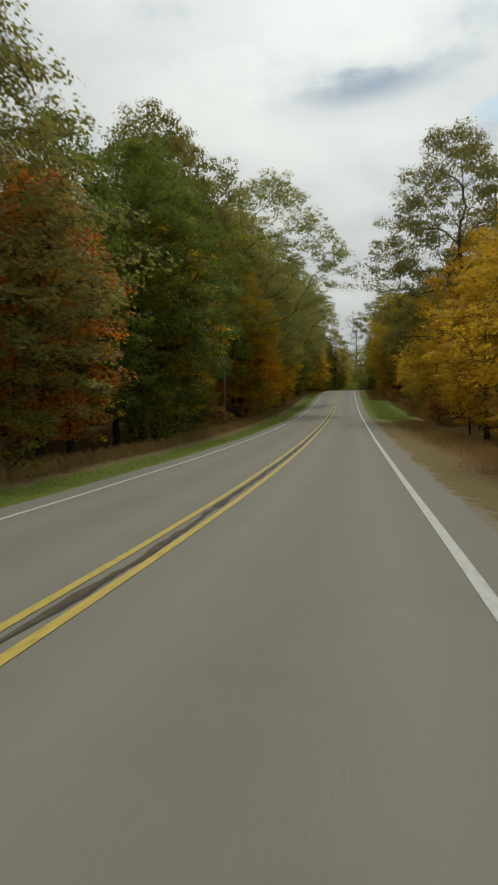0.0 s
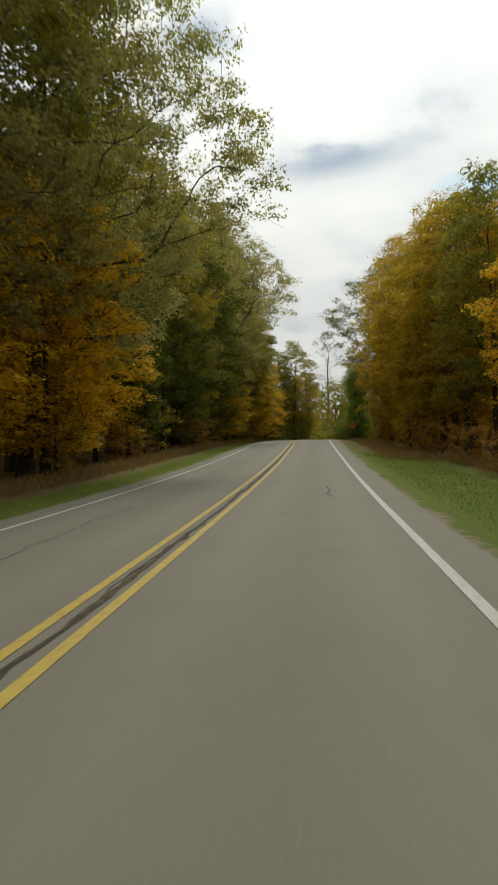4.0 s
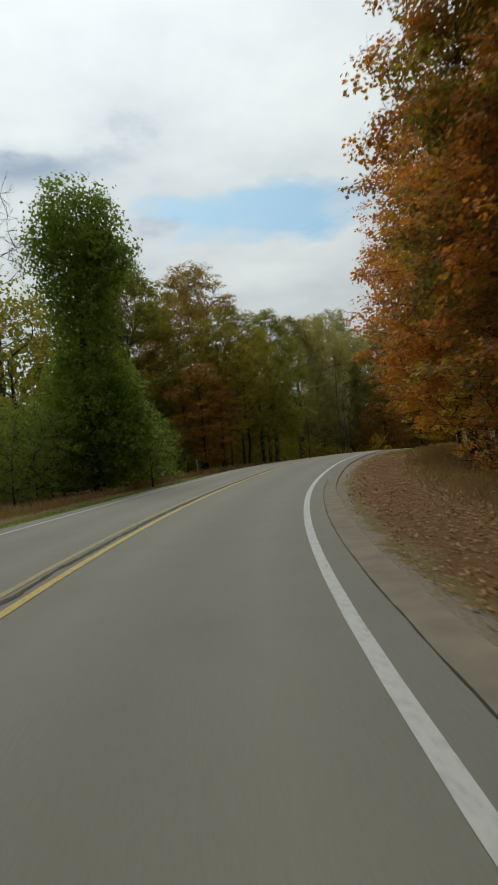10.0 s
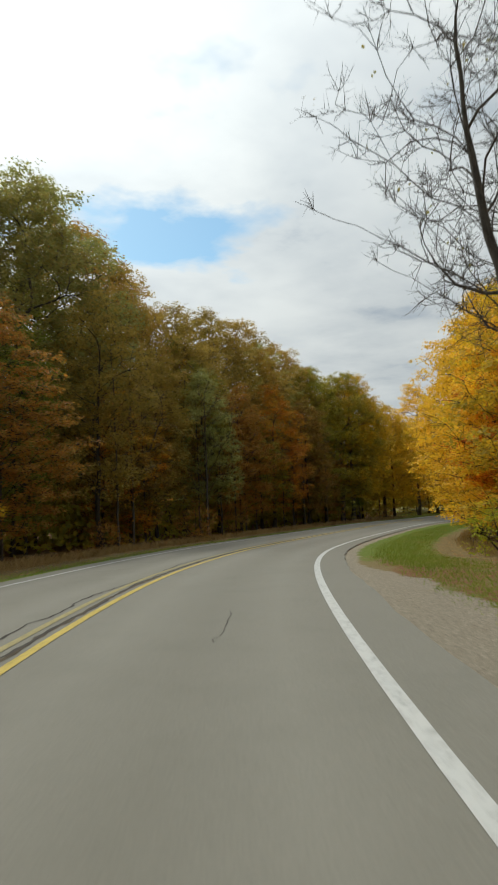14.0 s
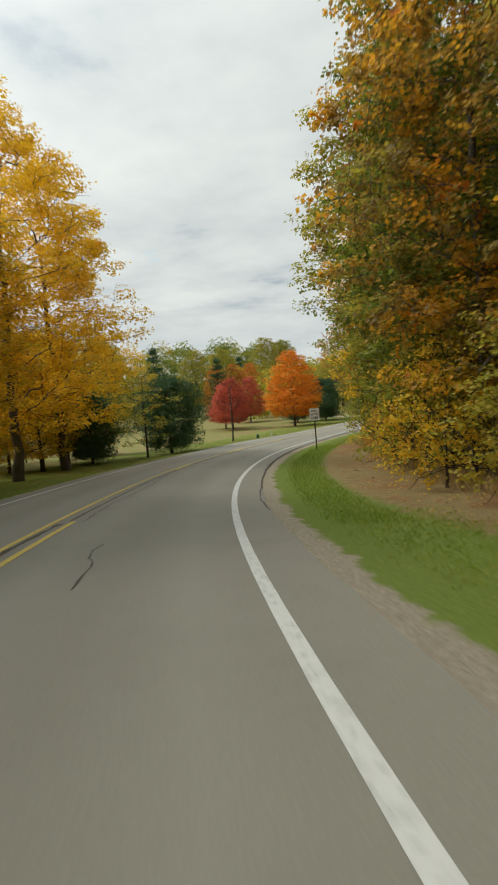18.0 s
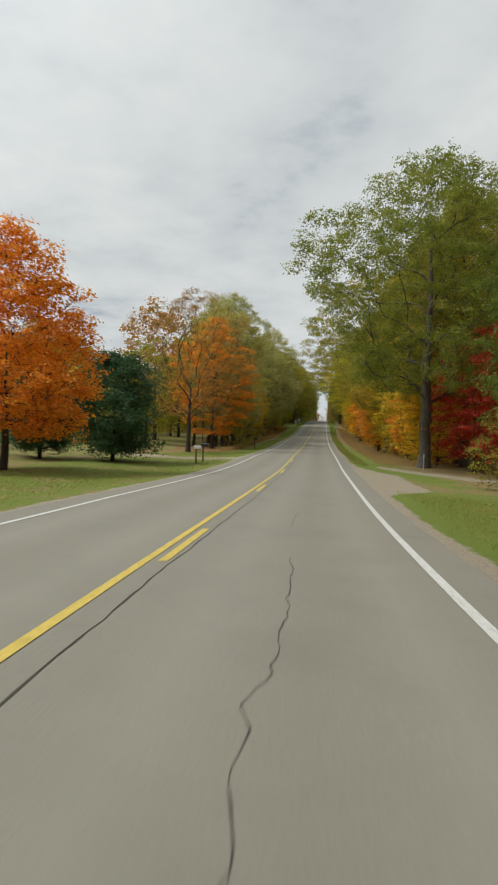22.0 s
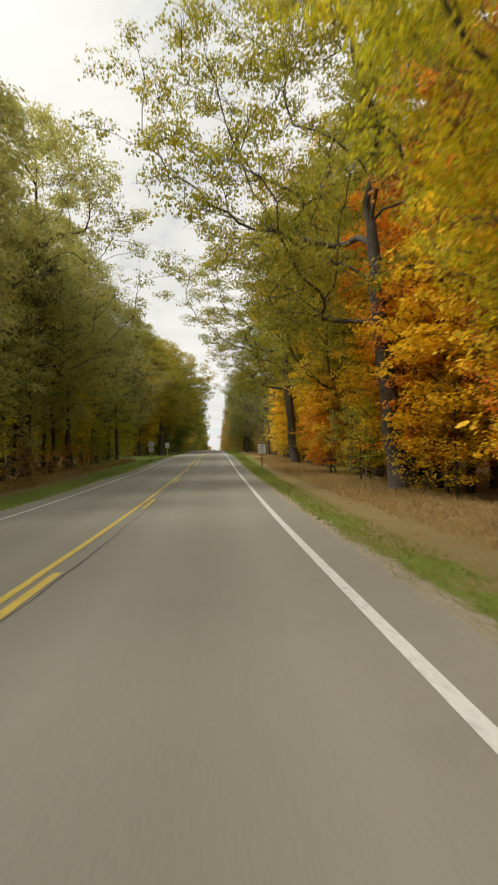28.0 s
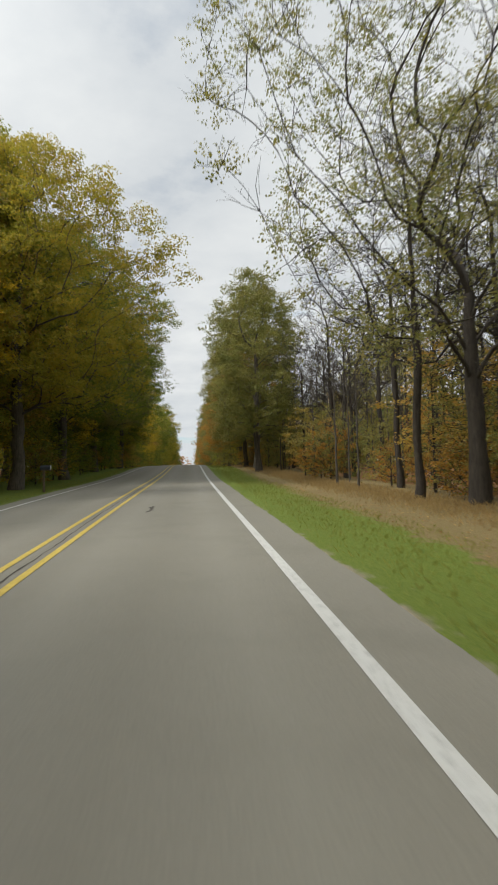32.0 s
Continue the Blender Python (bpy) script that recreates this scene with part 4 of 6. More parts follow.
kinds()
USED, DYED = set(), {}
WORDS = {"yellow": "bright yellow", "gold": "golden-brown", "orange": "glowing orange", "red": "deep red", "olive": "olive and ochre", "green": "dull green", "lime": "yellow-green",
         "ember": "ember red, orange and brown", "ochre": "tan and ochre", "scarlet": "bright scarlet", "sage": "pale grey-green", "vine": "fresh green",
         "mixed": "mixed olive, gold and russet", "russet": "russet-brown", "rust": "rusty orange", "dusk": "thin grey-green", "pine": "dark green", "weed": "dry brown"}
NOUN = {"oak_tree": ("tall oak with {} leaves and spreading limbs", "tree"), "maple_tree": ("maple with layered {} autumn leaves", "tree"), "slender_tree": ("slender woodland tree with {} leaves", "tree"),
        "woodland_tree": ("woodland tree with {} leaves standing behind the road's edge", "tree"), "pine_tree": ("pine with {} needles on whorled branches", "tree"),
        "shrub": ("low shrub with {} leaves in the undergrowth", "shrub"), "sapling": ("thin sapling with {} leaves", "tree"), "bare_tree": ("nearly leafless tree with fine grey twigs", "tree"),
        "sparse_oak": ("large dark oak with thinning {} leaves", "tree"), "vine_clad_tree": ("tree wrapped in hanging green vines", "tree"), "bare_sapling": ("bare grey sapling in the thicket", "tree")}


def plant(kind, x, y, scale=1.0, pal="olive", turn=None, squash=1.0, tilt=(0, 0), sink=0.05):
    src = KIND[kind]
    z = stand(x, y) - sink
    turn = rng.random() * 360 if turn is None else turn
    m = pose(x, y, z, tilt[0], tilt[1], turn) @ Matrix.Diagonal((scale, scale, scale * squash, 1))
    if kind in USED:
        ob = copy_thing(src, m)
    else:
        ob = src
        src.matrix_basis = m
        USED.add(kind)
    # the copy's own scale lies in m
    ob.matrix_basis = m
    for c in ob.children:
        if c.name.startswith("crown"):
            if (kind, pal) not in DYED:
                DYED[kind, pal] = c.data.copy()
                DYED[kind, pal].materials[0] = PAL[pal]
            c.data = DYED[kind, pal]
    base = ob.name.split(".")[0]
    words, cat = NOUN[base]
    return tagged(ob, words.format(WORDS[pal]), cat, "roadside " + base.replace("_", " ") + "s")


def along(kind, s, o, *a, **kw):
    p = at(s, o)
    return plant(kind, float(p[0]), float(p[1]), *a, **kw)


# ---- woods along the road, stretch by stretch ----
def pick(r, mix):
    w = np.array([m[-1] for m in mix], float)
    return mix[int(r.choice(len(mix), p=w / w.sum()))]


def belt(seed, side, s0, s1, o0, o1, step, mix, lo=0.85, hi=1.15):
    """Trees from s0 to s1, between o0 and o1 metres from the middle of the road."""
    r = np.random.default_rng(seed)
    s = s0 + step * 0.3
    while s < s1:
        kind, pal, _ = pick(r, mix)
        o = r.uniform(o0, o1)
        # the utility pole stands clear of the trees
        if side < 0 and 47 < s < 70 and o < 14 and not kind.startswith("shrub"):
            o += 4.6
        along(kind, s + r.normal() * step * 0.15, side * o, r.uniform(lo, hi), pal, r.random() * 360)
        s += step * r.uniform(0.75, 1.3)


W, E = -1, 1


def facing_road(s):
    """Turn by which a tree on the east side leans over the road."""
    return -math.degrees(float(np.interp(s, SG, HD)))


# west side of the first straight
belt(101, W, 6, 40, 9.5, 11.5, 5.0, [("maple_b", "green", 3), ("maple_a", "dusk", 2), ("maple_b", "rust", 2), ("slim_b", "green", 2)], 0.95, 1.15)
belt(131, W, 40, 100, 9.6, 11.4, 6.0, [("maple_b", "yellow", 4), ("maple_a", "gold", 3), ("maple_a", "yellow", 2), ("maple_b", "orange", 2)], 1.0, 1.25)
belt(103, W, 100, 172, 8.8, 11, 6.2, [("maple_a", "green", 4), ("maple_b", "yellow", 3), ("slim_b", "olive", 2), ("maple_a", "olive", 2), ("slim_b", "green", 2), ("maple_b", "lime", 1)])
belt(165, W, 8, 48, 12.5, 16, 8.5, [("oak_b", "green", 2), ("oak_b", "ember", 1), ("maple_c", "dusk", 2)], 0.66, 0.84)
belt(102, W, 50, 168, 12.5, 16, 8.5, [("oak_a", "dusk", 3), ("oak_b", "olive", 3), ("maple_c", "gold", 1), ("oak_b", "green", 1), ("oak_a", "olive", 2)], 1.0, 1.2)
belt(104, W, 5, 165, 19, 27, 9, [("back_a", "olive", 3), ("back_b", "green", 2), ("back_a", "russet", 1)])
belt(105, W, 4, 172, 7.8, 9.4, 6.5, [("shrub_a", "olive", 2), ("shrub_b", "green", 2), ("shrub_a", "russet", 2), ("sapling", "gold", 2), ("shrub_b", "olive", 2)], 0.7, 1.05)
# clearing outside the bend
belt(154, W, 166, 189, 10, 15, 3.0, [("oak_b", "olive", 2), ("maple_c", "green", 2), ("slim_a", "dusk", 2), ("maple_a", "gold", 1)], 0.72, 0.9)
belt(155, W, 166, 192, 8.4, 9.8, 2.6, [("shrub_b", "green", 3), ("shrub_b", "olive", 2), ("shrub_a", "gold", 1)], 0.8, 1.2)
belt(132, W, 168, 189, 9.5, 13, 5.0, [("maple_c", "gold", 2), ("slim_a", "olive", 2), ("oak_b", "olive", 2), ("maple_c", "olive", 2)], 0.8, 1.0)
belt(133, W, 196, 224, 7.6, 12, 3.2, [("shrub_b", "green", 3), ("shrub_a", "green", 2), ("shrub_b", "olive", 2), ("shrub_a", "lime", 1)], 0.8, 1.2)
belt(134, W, 185, 235, 36, 60, 4.0, [("back_b", "olive", 2), ("back_b", "gold", 2), ("shrub_b", "lime", 1), ("back_a", "green", 2)], 0.85, 1.05)
belt(135, W, 190, 222, 15, 30, 5.0, [("shrub_b", "green", 2), ("shrub_a", "olive", 2), ("shrub_b", "gold", 1)], 0.8, 1.1)
# west side, outside of the bend
belt(106, W, 222, 245, 8.8, 12, 4.5, [("slim_a", "olive", 3), ("slim_b", "dusk", 2), ("maple_b", "gold", 1), ("oak_b", "olive", 2), ("maple_b", "russet", 1)], 0.70, 0.88)
belt(107, W, 224, 250, 13, 19, 4.5, [("oak_b", "ochre", 3), ("oak_b", "olive", 2), ("slim_a", "olive", 2)], 0.7, 0.88)
belt(144, W, 262, 322, 9.4, 12.5, 4.6, [("slim_a", "sage", 2), ("slim_a", "ochre", 2), ("slim_b", "russet", 2), ("maple_a", "olive", 2), ("maple_b", "mixed", 2), ("maple_a", "russet", 2), ("slim_b", "green", 1)], 0.72, 0.95)
belt(145, W, 254, 330, 14, 20, 5.5, [("oak_b", "ochre", 2), ("oak_b", "sage", 1), ("oak_a", "mixed", 1), ("oak_b", "dusk", 2), ("slim_a", "olive", 2)], 0.85, 1.02)
belt(160, W, 224, 330, 8.6, 12.5, 2.6, [("snag", "olive", 1)], 0.8, 1.25)
belt(161, W, 446, 566, 8.8, 12.5, 3.2, [("snag", "olive", 4), ("bare", "dusk", 1)], 0.8, 1.2)
belt(162, E, 466, 566, 9.8, 13, 3.2, [("snag", "olive", 4), ("bare", "dusk", 1)], 0.8, 1.2)
belt(136, W, 214, 330, 20, 28, 8, [("back_a", "olive", 3), ("back_b", "russet", 2), ("back_a", "green", 1)], 0.8, 1.0)
belt(137, W, 222, 330, 7.2, 9.0, 11, [("shrub_a", "russet", 3), ("shrub_a", "olive", 2), ("sapling", "olive", 1), ("snag", "olive", 2), ("shrub_b", "gold", 1)], 0.6, 0.9)
# east side
belt(108, E, 8, 45, 8.4, 10.5, 5.0, [("maple_b", "russet", 3), ("maple_b", "gold", 2), ("shrub_b", "russet", 3), ("sapling", "russet", 2)], 0.75, 0.95)
belt(109, E, 45, 112, 11.0, 13.5, 5.8, [("maple_a", "yellow", 2), ("maple_b", "gold", 3), ("maple_a", "gold", 2), ("maple_b", "orange", 1), ("shrub_b", "russet", 2)], 0.8, 1.05)
belt(138, E, 8, 120, 8.2, 10.5, 8, [("shrub_a", "russet", 3), ("shrub_b", "olive", 1), ("shrub_a", "russet", 1)], 0.6, 0.9)
belt(147, E, 187, 209, 10.8, 12.4, 5.0, [("maple_c", "mixed", 3), ("maple_a", "gold", 2), ("maple_a", "rust", 1)], 0.82, 0.98)
belt(110, E, 112, 187, 11.2, 13.0, 6.0, [("maple_c", "gold", 4), ("maple_a", "gold", 3), ("maple_a", "yellow", 1), ("maple_b", "orange", 1), ("slim_a", "olive", 1)], 0.85, 1.05)
belt(111, E, 8, 205, 14.5, 19, 10, [("oak_b", "dusk", 2), ("oak_b", "olive", 2), ("maple_c", "gold", 3)], 0.8, 1.0)
belt(112, E, 8, 205, 20, 28, 12, [("back_a", "olive", 2), ("back_b", "gold", 3), ("back_a", "russet", 2)])
belt(139, E, 120, 207, 8.6, 9.8, 6.0, [("shrub_a", "russet", 3), ("sapling", "gold", 2), ("shrub_b", "gold", 2)], 0.6, 0.95)
belt(146, E, 269, 295, 10.0, 12.0, 5.6, [("maple_a", "yellow", 3), ("maple_c", "yellow", 1), ("maple_b", "orange", 1), ("maple_b", "yellow", 2)], 0.85, 1.0)
belt(113, E, 295, 352, 11.4, 13.2, 5.4, [("maple_c", "mixed", 3), ("slim_a", "green", 2), ("maple_a", "gold", 2), ("maple_c", "green", 2), ("maple_a", "olive", 2), ("maple_a", "yellow", 1)], 0.9, 1.1)
belt(114, E, 270, 412, 15, 21, 8.5, [("oak_a", "olive", 2), ("oak_b", "green", 2), ("maple_c", "gold", 1), ("back_a", "olive", 2)], 0.75, 1.0)
belt(140, E, 240, 412, 22, 30, 13, [("back_a", "olive", 2), ("back_b", "gold", 2), ("back_a", "green", 2)])
belt(115, E, 354, 377, 11.2, 13.0, 4.0, [("maple_c", "gold", 2), ("oak_b", "green", 2), ("maple_c", "green", 2), ("maple_a", "olive", 1)], 0.85, 1.0)
belt(148, E, 376, 394, 11.5, 14.5, 4.5, [("maple_a", "red", 2), ("maple_c", "mixed", 2), ("maple_b", "red", 1), ("maple_b", "gold", 1), ("maple_a", "rust", 1)], 0.72, 0.92)
belt(141, E, 268, 405, 9.5, 11.5, 7.5, [("shrub_b", "olive", 2), ("shrub_a", "russet", 2), ("sapling", "yellow", 2), ("shrub_b", "gold", 1)], 0.65, 1.0)
belt(143, E, 432, 468, 10.5, 12.5, 6.0, [("maple_c", "olive", 2), ("maple_a", "gold", 2), ("maple_c", "lime", 1), ("maple_b", "rust", 1)], 0.85, 1.1)
belt(116, E, 466, 524, 11.2, 13.2, 5.5, [("maple_a", "yellow", 3), ("maple_b", "yellow", 3), ("maple_a", "lime", 3), ("maple_b", "orange", 3), ("maple_a", "gold", 3)], 0.9, 1.12)
belt(150, E, 526, 562, 11.5, 14, 4.5, [("slim_b", "yellow", 3), ("slim_a", "lime", 3), ("maple_b", "orange", 2), ("maple_a", "yellow", 2), ("slim_b", "lime", 2), ("maple_b", "gold", 1)], 0.9, 1.15)
belt(117, E, 430, 560, 13.5, 17, 8.0, [("oak_a", "olive", 3), ("oak_b", "lime", 1), ("oak_a", "gold", 2), ("maple_c", "orange", 1), ("maple_c", "gold", 1), ("oak_c", "olive", 2)], 0.95, 1.15)
belt(118, E, 424, 566, 19, 27, 12, [("back_a", "olive", 2), ("back_b", "gold", 2), ("back_a", "russet", 2)])
belt(156, E, 570, 720, 24, 30, 9, [("back_a", "dusk", 3), ("back_b", "russet", 1)], 0.75, 0.95)
belt(158, E, 562, 650, 10.5, 15, 2.6, [("shrub_b", "dusk", 3), ("shrub_a", "russet", 2), ("sapling", "dusk", 2)], 0.7, 1.1)
belt(151, E, 574, 690, 12, 26, 2.2, [("snag", "olive", 3), ("bare", "dusk", 4)], 0.7, 1.05)
belt(119, E, 566, 660, 10.0, 17, 1.7, [("snag", "olive", 9), ("bare", "dusk", 4), ("shrub_b", "russet", 1), ("sapling", "ochre", 1)], 0.8, 1.1)
belt(120, E, 622, 990, 8.4, 10.2, 8.5, [("oak_b", "russet", 2), ("oak_b", "dusk", 4)], 0.75, 0.95)
belt(152, W, 606, 770, 8.0, 9.6, 3.4, [("shrub_b", "green", 3), ("shrub_b", "olive", 2), ("shrub_a", "russet", 1)], 0.8, 1.2)
belt(153, E, 640, 770, 8.6, 10.4, 4.0, [("shrub_b", "dusk", 3), ("shrub_b", "olive", 1), ("shrub_a", "russet", 1)], 0.7, 1.1)
belt(126, E, 426, 566, 9.8, 11.2, 3.0, [("shrub_b", "gold", 3), ("sapling", "yellow", 2), ("shrub_b", "olive", 3), ("sapling", "orange", 1), ("shrub_a", "ember", 1), ("snag", "olive", 2)], 0.7, 1.15)
# west side of the second straight
belt(121, W, 448, 566, 10.0, 12.5, 6.0, [("slim_a", "sage", 4), ("oak_b", "sage", 3), ("slim_b", "sage", 2), ("maple_a", "lime", 2), ("maple_b", "lime", 1), ("maple_a", "gold", 1)], 0.8, 1.0)
belt(122, W, 452, 566, 13, 18, 8.5, [("oak_a", "sage", 3), ("oak_b", "sage", 3), ("back_a", "olive", 2)], 0.8, 1.05)
belt(123, W, 446, 700, 19, 27, 12, [("back_a", "olive", 3), ("back_b", "olive", 2), ("back_a", "russet", 1)])
belt(142, W, 446, 556, 8.0, 9.4, 11, [("shrub_a", "olive", 2), ("shrub_b", "olive", 2), ("sapling", "lime", 2), ("shrub_a", "russet", 2)], 0.65, 1.0)
belt(124, W, 606, 990, 8.8, 14.0, 8.0, [("oak_b", "green", 3), ("oak_b", "olive", 4), ("oak_b", "dusk", 2), ("maple_c", "olive", 1), ("oak_b", "ochre", 2), ("maple_c", "gold", 2)], 0.62, 1.22)
belt(125, W, 566, 612, 14, 18, 5.0, [("oak_a", "olive", 2), ("maple_c", "green", 2), ("maple_c", "russet", 2), ("maple_b", "gold", 1)], 0.8, 1.0)
belt(163, W, 600, 690, 12, 17, 6.0, [("oak_b", "olive", 3), ("maple_c", "gold", 1), ("oak_a", "dusk", 2), ("maple_c", "olive", 2)], 1.0, 1.2)
# far edge of the park
belt(127, W, 338, 520, 44, 62, 5.0, [("oak_b", "olive", 3), ("maple_a", "gold", 2), ("oak_b", "green", 1), ("maple_a", "rust", 1), ("slim_b", "olive", 2), ("pine", "pine", 1)], 0.72, 0.95)
belt(128, W, 345, 540, 64, 85, 7.0, [("back_a", "green", 3), ("back_a", "olive", 2), ("back_a", "pine", 1), ("back_a", "gold", 1)], 1.0, 1.25)

# single trees that stand out
plant("bare", -2.4, 243, 1.95, "dusk", 40)
plant("ivy", 4.0, 212.2, 1.25, "vine", 10)
for x_, y_, k_ in ((1.6, 209.4, 1.0), (6.6, 210.2, 0.9), (0.4, 214.5, 1.2), (7.4, 213.6, 0.8)):
    plant("shrub_b", x_, y_, k_, "vine", 60 * x_)
along("maple_c", 37, -10.0, 0.92, "green")
along("maple_c", 43, -10.6, 0.98, "green")
along("maple_c", 129, 12.0, 1.0, "gold")
along("maple_c", 141, 10.8, 1.05, "gold")
along("oak_c", 58, 11.2, 1.06, "dusk", 110)
along("oak_c", 14, -14.0, 0.95, "gold")
along("oak_high", 192, 15.2, 1.1, "green", facing_road(191))
along("maple_c", 193, 11.4, 0.95, "ember", 40)
along("maple_c", 198, 11.0, 0.95, "ember", 140)
along("oak_over", 169, 13.0, 1.0, "dusk", facing_road(169))
along("oak_over", 78, -11.2, 1.12, "sage", facing_road(78) + 180)
along("maple_c", 70, -14.0, 1.1, "yellow", 30)
along("maple_c", 74.5, -11.4, 0.95, "gold", 130)
along("maple_c", 80, -10.6, 0.9, "yellow", 250)
along("maple_b", 78, -9.0, 0.8, "orange", 50)
along("oak_over", 103, -10.4, 0.9, "sage", facing_road(103) + 195)
along("oak_b", 69, -14.6, 1.0, "olive")
along("oak_a", 85, -13.2, 1.08, "sage", 70)
along("oak_c", 94, -11.8, 0.95, "dusk", 160)
along("oak_over", 143.5, -12.2, 0.98, "sage", facing_road(143) + 170)
along("oak_c", 124, -13.5, 1.0, "gold", 200)
along("oak_c", 147, -13.3, 1.05, "olive", 250)
along("oak_b", 153, -12.2, 1.1, "olive", 80)
along("oak_a", 159, -12.2, 1.1, "sage", 20)
along("oak_a", 164, -11.5, 0.95, "olive")
along("oak_b", 193, -11.5, 0.62, "gold")
along("maple_a", 189, -10.5, 0.8, "gold")
along("oak_a", 276, -17.0, 0.95, "sage", 30)
along("oak_a", 283, -18.5, 0.95, "ochre", 150)
along("oak_a", 270, -22.0, 0.98, "sage", 260)
along("maple_c", 290, -13.5, 0.85, "mixed", 40)
along("maple_c", 302, -10.6, 0.74, "ember", 40)
along("oak_b", 314, -12.4, 0.86, "olive", 90)
along("maple_c", 213, 9.8, 0.98, "ember")
along("maple_b", 163, -8.3, 0.95, "yellow")
along("maple_b", 171, -8.8, 0.85, "yellow")
along("maple_a", 206, 10.4, 1.08, "ember")
along("maple_b", 214, 9.2, 0.8, "gold")
along("oak_b", 229, 11.5, 0.98, "ember", 30)
along("maple_c", 223.5, 10.6, 1.18, "ember", 200)
along("maple_c", 231, 12.0, 0.85, "mixed", 80)
along("maple_b", 219, 10.2, 1.05, "orange", 30)
along("maple_b", 227, 12.5, 0.9, "gold", 70)
along("maple_b", 246, 19.0, 1.0, "yellow")
along("maple_b", 251, 22.0, 1.0, "yellow")
along("bare_big", 257.5, 9.8, 0.88, "dusk", facing_road(255), tilt=(0, -9))
along("bare_big", 257, 11.2, 0.82, "dusk", facing_road(257) + 120, tilt=(0, 3))
along("bare_big", 260, 10.4, 0.80, "dusk", facing_road(260), tilt=(0, -5))
along("bare_big", 276, 12.5, 1.0, "dusk", 10)
along("maple_b", 265, 11.5, 0.95, "gold")
along("shrub_a", 256, 9.6, 0.8, "lime")
along("shrub_a", 263, 9.0, 0.7, "lime")
along("maple_b", 260, 14.0, 1.0, "yellow")
along("maple_c", 279, 10.8, 0.72, "yellow")
along("maple_a", 285, 9.8, 1.0, "yellow")
along("maple_b", 273, 11.8, 0.9, "orange", 40)
for s_, o_, k_ in ((320, -9.6, 0.85), (325, -11.5, 0.8), (329, -9.8, 0.72)):
    along("oak_b", s_, o_, k_, "gold")
belt(157, W, 328, 358, 12, 20, 2.0, [("shrub_b", "olive", 2), ("shrub_b", "gold", 2), ("maple_b", "gold", 1)], 0.7, 1.05)
belt(149, W, 326, 352, 10, 17, 3.2, [("maple_b", "gold", 2), ("maple_b", "yellow", 2), ("shrub_b", "olive", 2), ("sapling", "gold", 1)], 0.6, 0.85)
along("oak_b", 318, -10.0, 0.85, "olive")
along("maple_c", 337, -9.0, 1.0, "yellow", 15)
along("maple_c", 343, -9.6, 0.95, "yellow", 200)
along("maple_c", 334, 11.4, 0.98, "olive", 50)
along("maple_c", 339, 11.2, 0.95, "olive", 10)
along("maple_b", 345, 10.6, 1.0, "yellow", 10)
belt(164, E, 318, 356, 8.6, 10.2, 2.2, [("shrub_b", "olive", 3), ("shrub_b", "gold", 2), ("sapling", "yellow", 1), ("shrub_a", "russet", 2)], 0.8, 1.25)
along("maple_a", 331, -9.5, 1.0, "gold")
plant("young_pine", 137.5, 269.5, 0.95, "pine", 20)
plant("young_pine", 131.0, 273.5, 0.8, "pine", 120)
plant("sapling", 133.5, 270.3, 1.1, "olive", 20)
plant("bare", 154.1, 267.0, 0.5, "red", 20)
plant("lawn_maple", 187.5, 271.5, 0.80, "red", 20)
plant("lawn_maple", 193.5, 273.5, 0.75, "red", 80)
plant("lawn_maple", 208.8, 271.0, 0.85, "red", 140)
plant("lawn_maple", 187.2, 261.9, 1.14, "orange", 0)
plant("young_pine", 198.5, 257.2, 1.15, "pine", 60)
plant("young_pine", 200.5, 262.0, 1.0, "pine", 200)
plant("sparse_oak", 216.5, 250.6, 0.72, "russet", 30)
along("maple_a", 447.5, -10.4, 1.05, "orange", 60)
plant("oak_full", 200.6, 234.4, 0.95, "green", 60)
along("maple_b", 424, 13.4, 0.95, "scarlet")
along("maple_b", 417, 14.6, 1.0, "scarlet")
along("maple_a", 409, 15.5, 0.85, "scarlet")
along("oak_over", 452, 9.8, 0.84, "olive", facing_road(452))
along("oak_a", 436, 14.5, 0.9, "olive", 20)
along("maple_b", 458, 9.4, 0.85, "orange", 20)
along("oak_over", 496, 9.4, 0.66, "lime", facing_road(494) + 20)
along("maple_b", 490, 10.2, 1.0, "orange", 40)
along("maple_c", 484, 12.5, 0.95, "gold", 100)
along("maple_b", 481, 10.6, 0.85, "ember", 70)
along("maple_b", 401, 15.5, 0.9, "rust")
along("maple_b", 436, 10.5, 0.65, "orange")
along("maple_b", 430, 11.0, 0.7, "yellow")
along("maple_a", 390, 12.4, 0.85, "red", 20)
along("maple_b", 383, 12.8, 0.8, "red", 80)
along("oak_b", 391, 13.2, 0.9, "ember", 60)
along("oak_high", 351, 12.2, 0.65, "orange", facing_road(350))
along("maple_c", 349, 11.6, 0.95, "gold", 70)
along("pine", 398, 17.5, 0.85, "pine")
along("oak_b", 403, 18.0, 0.95, "ember", 30)
along("maple_c", 396, 16.5, 0.85, "orange", 130)
along("oak_a", 411, 20.0, 0.85, "olive", 130)
along("oak_wide", 514, 9.7, 1.02, "olive", facing_road(514))
along("maple_c", 516, 12.8, 0.9, "orange", 40)
along("maple_b", 505, 13.0, 1.1, "yellow", 90)
along("maple_c", 502, 12.2, 0.95, "ember", 200)
along("maple_b", 498, 10.8, 1.15, "yellow", 300)
along("maple_a", 529, 11.8, 1.0, "yellow", 20)
along("maple_b", 540, 12.4, 0.85, "yellow", 150)
along("maple_b", 531, 9.8, 0.6, "orange", 100)
